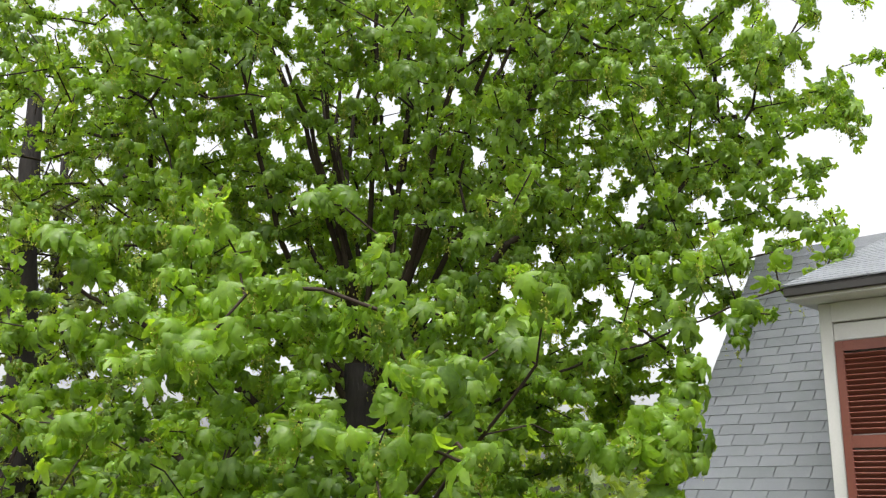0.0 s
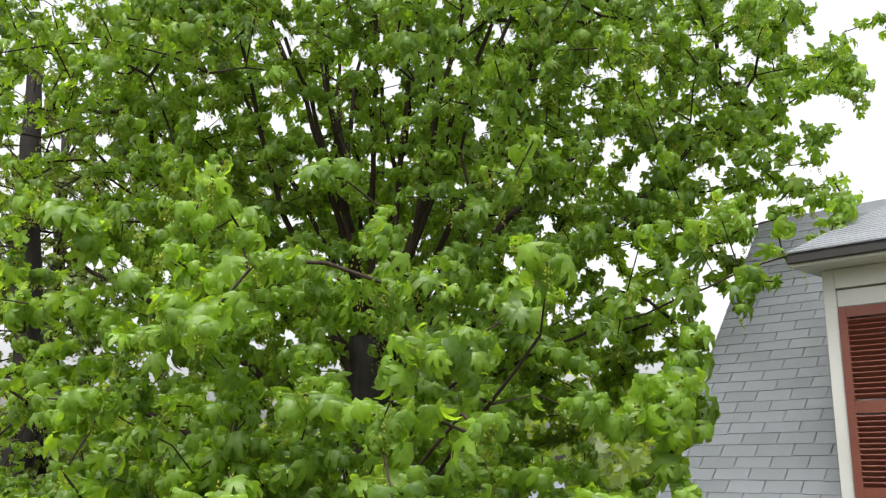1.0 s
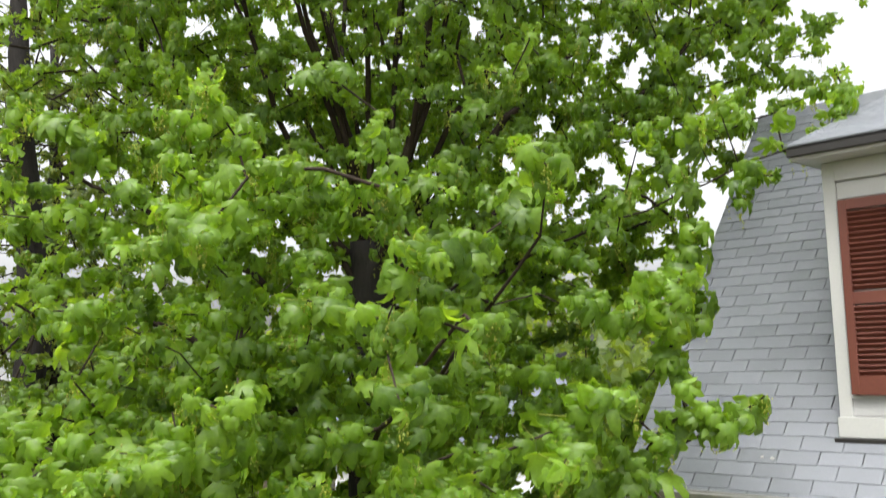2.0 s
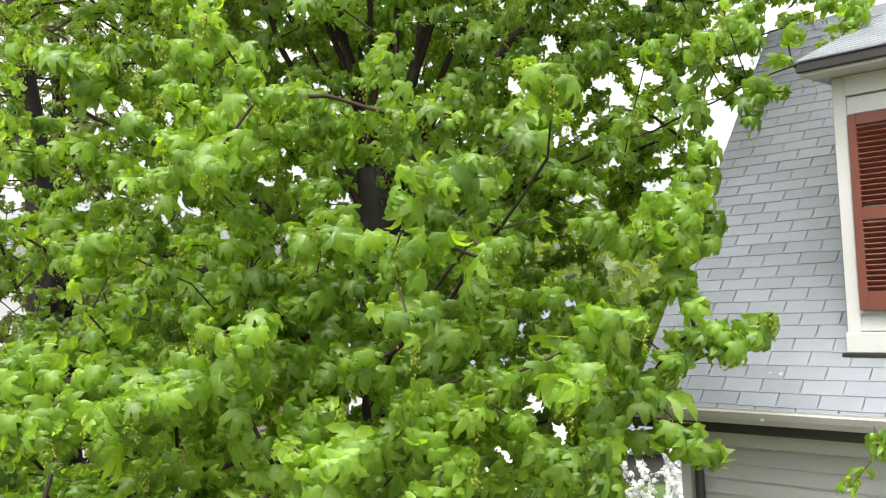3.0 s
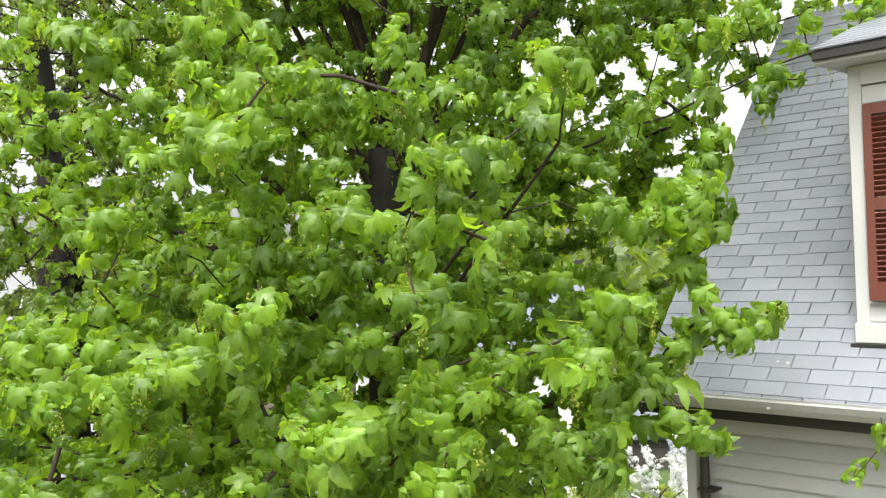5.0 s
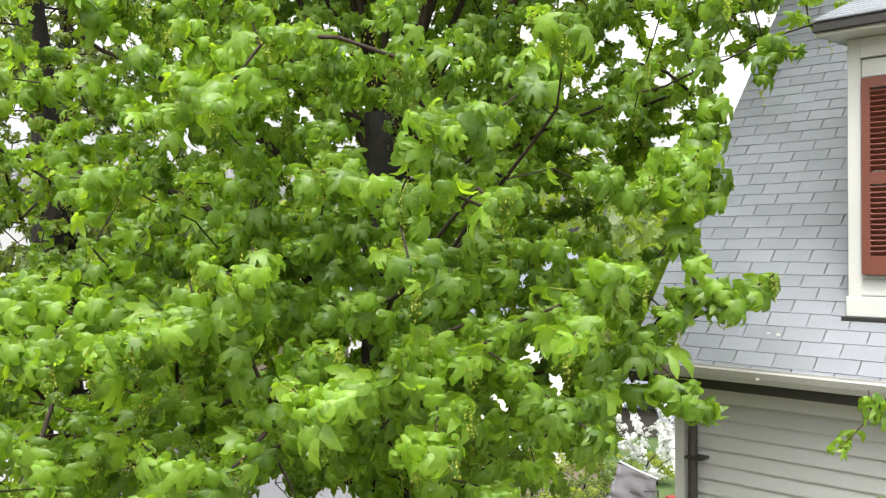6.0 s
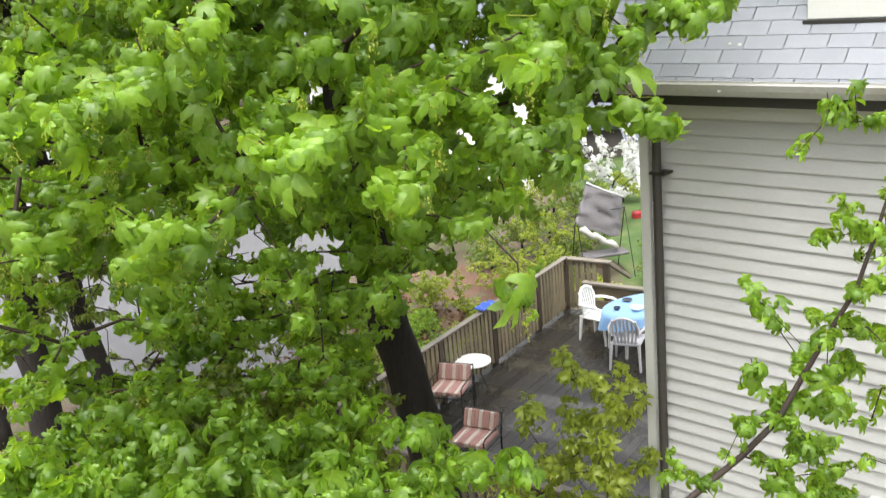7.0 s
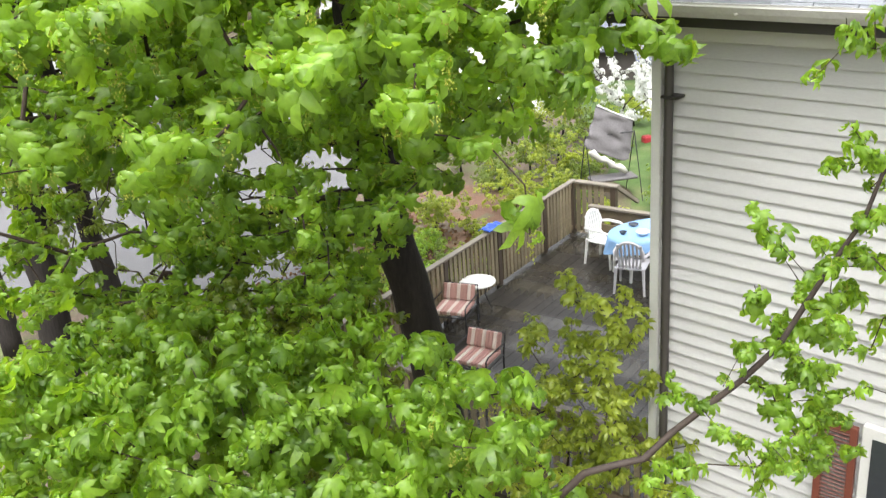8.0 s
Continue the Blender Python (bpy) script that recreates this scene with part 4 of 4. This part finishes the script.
limbs += [(7.4, (1.2, 7.6, 9.3), 0.05, 0.02, -0.1), (7.3, (2.6, 7.6, 9.9), 0.035, 0.012, -0.1), (7.3, (-2.6, 7.9, 9.6), 0.035, 0.014, -0.1), (6.6, (-3.2, 7.6, 8.4), 0.045, 0.015, 0.0),
          (5.6, (0.05, 4.5, 6.9), 0.03, 0.009, -0.1), (5.2, (-0.6, 4.5, 5.9), 0.032, 0.009, -0.1), (5.4, (1.62, 5.3, 6.42), 0.024, 0.006, 0.1), (6.2, (0.45, 4.7, 7.3), 0.026, 0.008, -0.1),
          (4.8, (-2.0, 5.2, 5.6), 0.035, 0.009, 0.0), (4.6, (-3.6, 7.2, 5.2), 0.05, 0.015, 0.1), (5.8, (-3.4, 7.6, 7.2), 0.05, 0.015, 0.1), (7.0, (2.5, 6.2, 8.15), 0.014, 0.004, 0.1), (4.3, (-2.6, 7.2, 4.2), 0.035, 0.01, 0.05)]
make_tree("maple_tree", "large maple with fresh wet green leaves and dark wet trunk", "tree", rng,
          [(-0.10, 8.3, 0), (-0.28, 8.25, 1.8), (-0.43, 8.2, 2.9), (-0.62, 8.15, 3.85), (-0.73, 8.1, 5.7), (-0.66, 8.1, 7.75)],
          [0.28, 0.21, 0.19, 0.185, 0.185, 0.21], pts, "maple_leaf", 0.138, 10, (-0.8, 8.3, 6.5), singles=300, near=EYE, hang=1.9, tassels=0.6, spray=0.15, stalks=True, limbs=limbs, tip=0.0045)

# a smaller maple below the window, with one long bough in front of the clapboard wall
rng = np.random.default_rng(11)
masses = [
    ((-1.75, 5.2, 3.75), (1.75, 0.9, 0.55), 420, 0.1),
    ((-0.1, 5.1, 3.35), (0.55, 0.5, 0.3), 60, 0.1),
    ((-2.7, 6.2, 2.9), (1.2, 1.2, 0.9), 110, 0.2),
    ((-1.1, 4.7, 3.15), (1.8, 0.6, 0.45), 260, 0.1),
    ((-0.1, 4.7, 3.9), (0.3, 0.4, 0.22), 30, 0.0),
    ((0.3, 4.5, 3.9), (0.2, 0.3, 0.3), 26, 0.0),
]
pts = np.concatenate([blob(rng, c, r, n, h) for c, r, n, h in masses])
pts = spaced(rng, pts, 0.13)
make_tree("maple_tree", "young maple with light green leaves below the window", "tree", rng,
          [(-0.5, 5.0, 0), (-0.55, 5.0, 1.6), (-0.7, 5.0, 2.8), (-0.9, 5.1, 3.5)],
          [0.09, 0.075, 0.06, 0.03], pts, "maple_leaf", 0.14, 7, (-0.9, 5.3, 2.9), singles=120, near=(0.0, 2.5, 5), spray=0.13, tip=0.0028, hang=1.2, tassels=0.12, stalks=True)

rng = np.random.default_rng(17)
bough = np.array([(0.95, 4.5, 3.62), (1.26, 4.44, 3.91), (1.6, 4.33, 4.33), (1.82, 4.25, 4.82), (1.99, 4.16, 5.34), (2.05, 4.1, 5.9)])
along = rng.random(160) ** 0.75 * 4.8 + 0.1
side = np.array([bough[int(a)] + (bough[int(a) + 1] - bough[int(a)]) * (a % 1) for a in along]) + rng.normal(0, 0.25, (160, 3)) + np.array((0.22, 0, -0.03))
pts = spaced(rng, np.concatenate([side, blob(rng, (1.78, 4.3, 3.85), (0.35, 0.25, 0.38), 60, 0.0), blob(rng, (1.82, 4.2, 5.93), (0.12, 0.1, 0.1), 10, 0.0), blob(rng, (1.6, 4.2, 5.74), (0.08, 0.08, 0.12), 7, 0.0), blob(rng, (1.42, 4.2, 5.16), (0.1, 0.08, 0.1), 6, 0.0)]), 0.1)
make_tree("sapling", "slender leaning maple sapling with small new leaves", "tree", rng,
          [(0.25, 4.8, 0), (0.2, 4.75, 2.0), (0.35, 4.65, 3.2), (0.62, 4.55, 3.48), (0.95, 4.5, 3.62), (1.26, 4.44, 3.91), (1.6, 4.33, 4.33), (1.82, 4.25, 4.82), (1.99, 4.16, 5.34), (2.05, 4.1, 5.9)],
          [0.045, 0.036, 0.026, 0.022, 0.02, 0.018, 0.016, 0.013, 0.009, 0.004], pts, "maple_leaf", 0.08, 6, (0.9, 4.5, 3.0), singles=100, near=(1.5, 2.5, 5), spray=0.075, tip=0.002, hang=1.3, stalks=True, trunk_mat="brown_bark")

# yellow-green shrub between the trees and the deck
rng = np.random.default_rng(12)
pts = np.concatenate([blob(rng, (0.85, 6.4, 3.2), (0.62, 0.5, 0.75), 90, 0.1), blob(rng, (0.95, 6.4, 2.2), (0.95, 0.6, 0.7), 190, 0.1)])
pts = spaced(rng, pts, 0.11)
make_tree("shrub", "tall thin shrub with small yellow-green new leaves", "shrub", rng,
          [(0.75, 6.6, 0), (0.8, 6.55, 0.8), (0.8, 6.5, 1.5)], [0.05, 0.04, 0.03], pts, "young_leaf", 0.085, 9, (0.8, 6.5, 1.2), spray=0.09, tip=0.003, hang=0.15)

# low understorey left of the big trunk, and a nearly bare bush towards the drive
rng = np.random.default_rng(14)
pts = np.concatenate([blob(rng, (-1.7, 6.6, 3.55), (1.2, 0.6, 0.45), 130, 0.1), blob(rng, (-0.85, 6.9, 3.3), (0.5, 0.5, 0.5), 50, 0.1), blob(rng, (-1.2, 6.7, 2.4), (1.0, 0.6, 0.6), 90, 0.1)])
make_tree("shrub", "olive green understorey shrub beside the maple trunk", "shrub", rng,
          [(-1.2, 6.9, 0), (-1.25, 6.85, 0.8), (-1.2, 6.8, 1.6)], [0.05, 0.04, 0.03], spaced(rng, pts, 0.13), "olive_leaf", 0.10, 6, (-1.2, 6.7, 1.5), spray=0.12, tip=0.003, hang=0.6)
rng = np.random.default_rng(15)
pts = np.concatenate([blob(rng, (-3.5, 10.0, 3.7), (1.3, 0.8, 1.2), 130, 0.2), blob(rng, (-3.0, 10.0, 2.6), (1.0, 0.7, 1.0), 60, 0.2), blob(rng, (-2.0, 9.8, 3.5), (0.9, 0.5, 0.9), 90, 0.1)])
make_tree("shrub", "tall bush of dark twigs with few leaves", "shrub", rng,
          [(-3.3, 10.2, 0), (-3.35, 10.15, 1.0), (-3.4, 10.1, 2.0)], [0.05, 0.045, 0.035], spaced(rng, pts, 0.16), "far_leaf", 0.11, 4, (-3.3, 10.1, 1.5), spray=0.12, tip=0.0045, hang=0.6, bare=0.58)

# the trees by the drive
for seed, x, y, line in ((21, -5.2, 11.5, ((-5.5, 0), (-5.43, 2.7), (-5.25, 5.0), (-5.05, 7.4), (-5.3, 9.7), (-5.4, 12.0))), (22, -5.1, 12.2, ((-4.6, 0), (-4.95, 2.2), (-5.13, 3.7), (-5.15, 6.0), (-5.15, 8.1), (-5.2, 11.0))), (23, -7.4, 13.8, ((-7.3, 0), (-7.4, 3), (-7.4, 5), (-7.3, 7), (-7.3, 9), (-7.2, 11)))):
    rng = np.random.default_rng(seed)
    pts = np.concatenate([blob(rng, (x + 0.3, y, 9.6), (2.7, 2.0, 3.0), 430, 0.15), blob(rng, (x + 0.4, y, 5.2), (2.5, 1.8, 2.6), 300, 0.15)])
    pts = spaced(rng, pts, 0.25)
    make_tree("maple_tree", "dark-trunked maple beside the drive with thin foliage", "tree", rng,
              [(px, y, pz) for px, pz in line], [r * (1.25 if seed == 21 else 0.85) for r in (0.2, 0.165, 0.155, 0.15, 0.135, 0.06)],
              pts, "far_leaf", 0.14, 8, (x, y, 6.5), hang=0.9, bare=0.28, tassels=0.6, spray=0.14, tip=0.006)

# far woods that close the view at ground level
rng = np.random.default_rng(91)
n, k = 16000, 120
ca = np.radians(rng.uniform(-50, 50, k))
cd = rng.uniform(44, 70, k)
ch = rng.uniform(2.5, 6.5, k)
ci = rng.integers(0, k, n)
d = rng.normal(0, 1, (n, 3))
d /= np.linalg.norm(d, axis=1)[:, None]
d *= (0.6 + 0.4 * rng.random(n))[:, None]
pos = np.stack([cd[ci] * np.sin(ca[ci]) + d[:, 0] * 3.2, cd[ci] * np.cos(ca[ci]) + d[:, 1] * 2.5, np.maximum(0.2, ch[ci] * (1 + d[:, 2]))], axis=1)
lv, lf = PLAIN
R = frames_for(rng, pos, d, 0.4)
vv = (np.einsum("nij,vj->nvi", R, lv) * (0.6 + 0.5 * rng.random(n))[:, None, None] + pos[:, None, :]).reshape(-1, 3)
ff = (np.array(lf)[None] + (np.arange(n) * len(lv))[:, None, None]).reshape(-1, 3)
tagged(new("far_woods", mesh_from("far_woods", vv, ff, "far_leaf")), "distant line of green trees behind the houses", "trees", kind="stuff")

# flowering shrub beyond the swing, low plants in the bed
rng = np.random.default_rng(31)
pts = spaced(rng, blob(rng, (4.3, 23.0, 1.9), (1.3, 1.0, 1.2), 110, 0.4), 0.25)
make_tree("flowering_shrub", "rounded shrub covered in white blossom", "shrub", rng, [(4.3, 23, 0), (4.3, 23, 0.8)], [0.07, 0.05], pts, "white_blossom", 0.12, 10, (4.3, 23, 1), tip=0.006)
for seed, x, y, h in ((41, 1.2, 18.8, 0.9), (42, 2.4, 18.6, 0.7), (43, -0.4, 17.8, 1.1), (44, -2.4, 16.6, 1.2), (45, 2.2, 20.6, 1.2), (46, 0.2, 22.0, 1.6), (47, 5.6, 21.0, 0.6), (48, -3.6, 13.0, 1.0), (49, -2.2, 11.5, 0.9), (51, 1.6, 24.2, 2.1), (52, 0.1, 24.6, 1.8), (53, 3.0, 24.8, 1.2), (54, 4.3, 18.4, 0.45), (55, 2.9, 17.8, 0.5), (56, 4.7, 20.3, 0.5), (57, 2.2, 19.2, 0.7), (58, 3.6, 17.0, 0.4), (59, 5.0, 25.3, 0.8), (60, 1.8, 21.5, 1.0), (62, 2.6, 22.6, 0.9), (64, 1.0, 20.4, 0.8), (66, 3.4, 21.4, 0.8), (68, 2.8, 20.2, 0.6), (70, 3.5, 24.0, 1.1)):
    rng = np.random.default_rng(seed)
    pts = spaced(rng, blob(rng, (x, y, h * 0.6), (h * 0.9, h * 0.9, h * 0.5), 60, 0.2), 0.14)
    make_tree("bush", "low leafy green bush in the garden bed", "bush", rng, [(x, y, 0), (x, y, h * 0.3)], [0.03, 0.02], pts, "young_leaf" if seed % 2 else "far_leaf", 0.09, 9, (x, y, 0), tip=0.003, hang=0.2)

# mixed low plants and litter in the bed along the railing
r = random.Random(61)
for k in range(16):
    f, off = r.uniform(0.0, 1.0), r.uniform(0.5, 3.4)
    x, y, h = 2.11 - 3.7 * f - 0.82 * off, 16.6 - 5.3 * f + 0.572 * off, r.uniform(0.25, 0.75)
    rng = np.random.default_rng(200 + k)
    pts = spaced(rng, blob(rng, (x, y, h * 0.6), (h * 0.9, h * 0.9, h * 0.5), 34, 0.2), 0.1)
    make_tree("bush", "small leafy plant in the mulch bed", "plant", rng, [(x, y, 0), (x, y, h * 0.3)], [0.02, 0.012], pts, ("young_leaf", "far_leaf", "maple_leaf")[k % 3], 0.08, 7, (x, y, 0), tip=0.003, hang=0.2)
rng = np.random.default_rng(77)
n = 2600
f, off = rng.random(n), rng.random(n) * 4.2 + 0.1
pos = np.stack([2.4 - 3.9 * f - 0.82 * off, 16.7 - 5.6 * f + 0.572 * off, 0.1 + 0.08 * rng.random(n)], axis=1)
lv, lf = PLAIN
R = frames_for(rng, pos, rng.normal(0, 1, (n, 3)) * np.array((1, 1, 0.1)), 0.0)
vv = (np.einsum("nij,vj->nvi", R, lv) * (0.05 + 0.07 * rng.random(n))[:, None, None] + pos[:, None, :]).reshape(-1, 3)
ff = (np.array(lf)[None] + (np.arange(n) * len(lv))[:, None, None]).reshape(-1, 3)
tagged(new("leaf_litter", mesh_from("leaf_litter", vv, ff, "litter")), "fallen brown leaves on the mulch bed", "leaf litter", kind="stuff")

# ---- pieces of the house: clapboards, shingles, deck boards ----
bm = prism(bmesh.new(), [(0.0, 0.0), (-0.030, 0.0), (-0.030, 0.008), (-0.005, 0.104), (0.0, 0.104)], -0.083, WX1)
board = bm
first = None
for k in range(55):
    z = 5.5614 - 0.1018 * k
    if first is None:
        first = part("clapboard", board, "siding", house)
        ob = first
    else:
        ob = new("clapboard", first.data)
        ob.parent = house
    ob.location = (0, 0.022, z)
bm = prism(bmesh.new(), [(0.0, 0.0), (-0.030, 0.0), (-0.030, 0.008), (-0.005, 0.104), (0.0, 0.104)], DX0 + 0.062, DX1)
first = None
for k in range(13):
    z = 6.325 + 0.1016 * k
    if first is None:
        first = part("clapboard", bm, "siding", dormer)
        ob = first
    else:
        ob = new("clapboard", first.data)
        ob.parent = dormer
    ob.location = (0, DY + 0.013, z)

TAB, EXPOSE = 0.255, 0.0998
tab_meshes = []
for k in range(4):
    r = random.Random(k)
    bm = boxes(0.003, TAB - 0.004, -0.006 * r.random(), 0.12, -0.003, 0.006)
    for v in bm.verts:
        v.co.x += r.uniform(-0.0015, 0.0015)
        v.co.y += r.uniform(-0.003, 0.003) * (v.co.y < 0.05)
    me = bpy.data.meshes.new("shingle")
    bm.to_mesh(me)
    bm.free()
    me.materials.append(M["shingle"])
    tab_meshes.append(me)
r = random.Random(5)
rest = bmesh.new()
up = math.cos(SLOPE), math.sin(SLOPE)
LENGTH = (RIDGE_Y - EAVE_Y) / math.cos(SLOPE)
tilt = Matrix.Rotation(SLOPE - 0.045, 4, "X")
rows = int(LENGTH / EXPOSE)
count = 0
for i in range(rows + 1):
    s0 = i * EXPOSE - 0.04
    y, z = EAVE_Y + up[0] * s0, EAVE_Z + 0.004 + up[1] * s0
    x = -0.33 + (0.0 if i % 2 else -TAB / 2)
    while x < WX1 + 0.15:
        a, b = max(x, -0.33), x + TAB
        inside = b > DX0 + 0.05 and z > 6.24 and a > DX0 - 0.03
        if not inside and b - a > 0.03:
            m = Matrix.Translation((x, y, z + r.uniform(0, 0.002))) @ tilt
            if x < 1.75 and count < 300 and a == x:
                ob = new("shingle", r.choice(tab_meshes))
                ob.parent = roof
                ob.matrix_local = m
                count += 1
            else:
                box(rest, a - x + 0.003, TAB - 0.004, 0, 0.12, -0.003, 0.006, m=m)
        x += TAB
    if i == rows:
        break
back = Matrix.Translation((0, 2 * RIDGE_Y, 0)) @ Matrix.Diagonal((1, -1, 1, 1))
for i in range(rows):
    s0 = i * EXPOSE
    m = back @ Matrix.Translation((0, EAVE_Y - 0.02 + up[0] * s0, EAVE_Z - 0.005 + up[1] * s0)) @ tilt
    box(rest, -0.33, WX1 + 0.2, 0, 0.15, -0.003, 0.006, m=m)
prism(rest, [(RIDGE_Y - 0.12, RIDGE_Z - 0.135), (RIDGE_Y, RIDGE_Z + 0.015), (RIDGE_Y + 0.12, RIDGE_Z - 0.135), (RIDGE_Y, RIDGE_Z)], -0.33, WX1 + 0.2)
tagged(part("roof_shingles", rest, "shingle", roof), kind="stuff")
rest = bmesh.new()
shed = math.atan2(8.77 - 7.915, 2.05 - (DY - 0.26))
i = 0
while True:
    s0 = i * EXPOSE
    y, z = DY - 0.275 + math.cos(shed) * s0, 7.921 + math.sin(shed) * s0
    if y > 2.03:
        break
    x = DX0 - 0.11 - (TAB / 2 if i % 2 else 0)
    m = Matrix.Rotation(shed - 0.03, 4, "X")
    while x < DX1:
        a = max(x, DX0 - 0.11)
        if x + TAB - a > 0.03:
            box(rest, a - x + 0.003, TAB - 0.004, 0, min(0.15, (2.05 - y) / math.cos(shed)), -0.003, 0.006, m=Matrix.Translation((x, y, z)) @ m)
        x += TAB
    i += 1
tagged(part("roof_shingles", rest, "shingle", dormer_roof), kind="stuff")

bm = boxes(-0.07, 0.07, RY0, RY1, -0.03, 0.0, bevel=0.003)
first = None
x = RX + 0.07
while x < RX1 - 0.05:
    if first is None:
        first = part("deck_board", bm, "deck", deck)
        ob = first
    else:
        ob = new("deck_board", first.data)
        ob.parent = deck
    ob.location = (x, 0, D0 - random.uniform(0, 0.004))
    x += 0.144
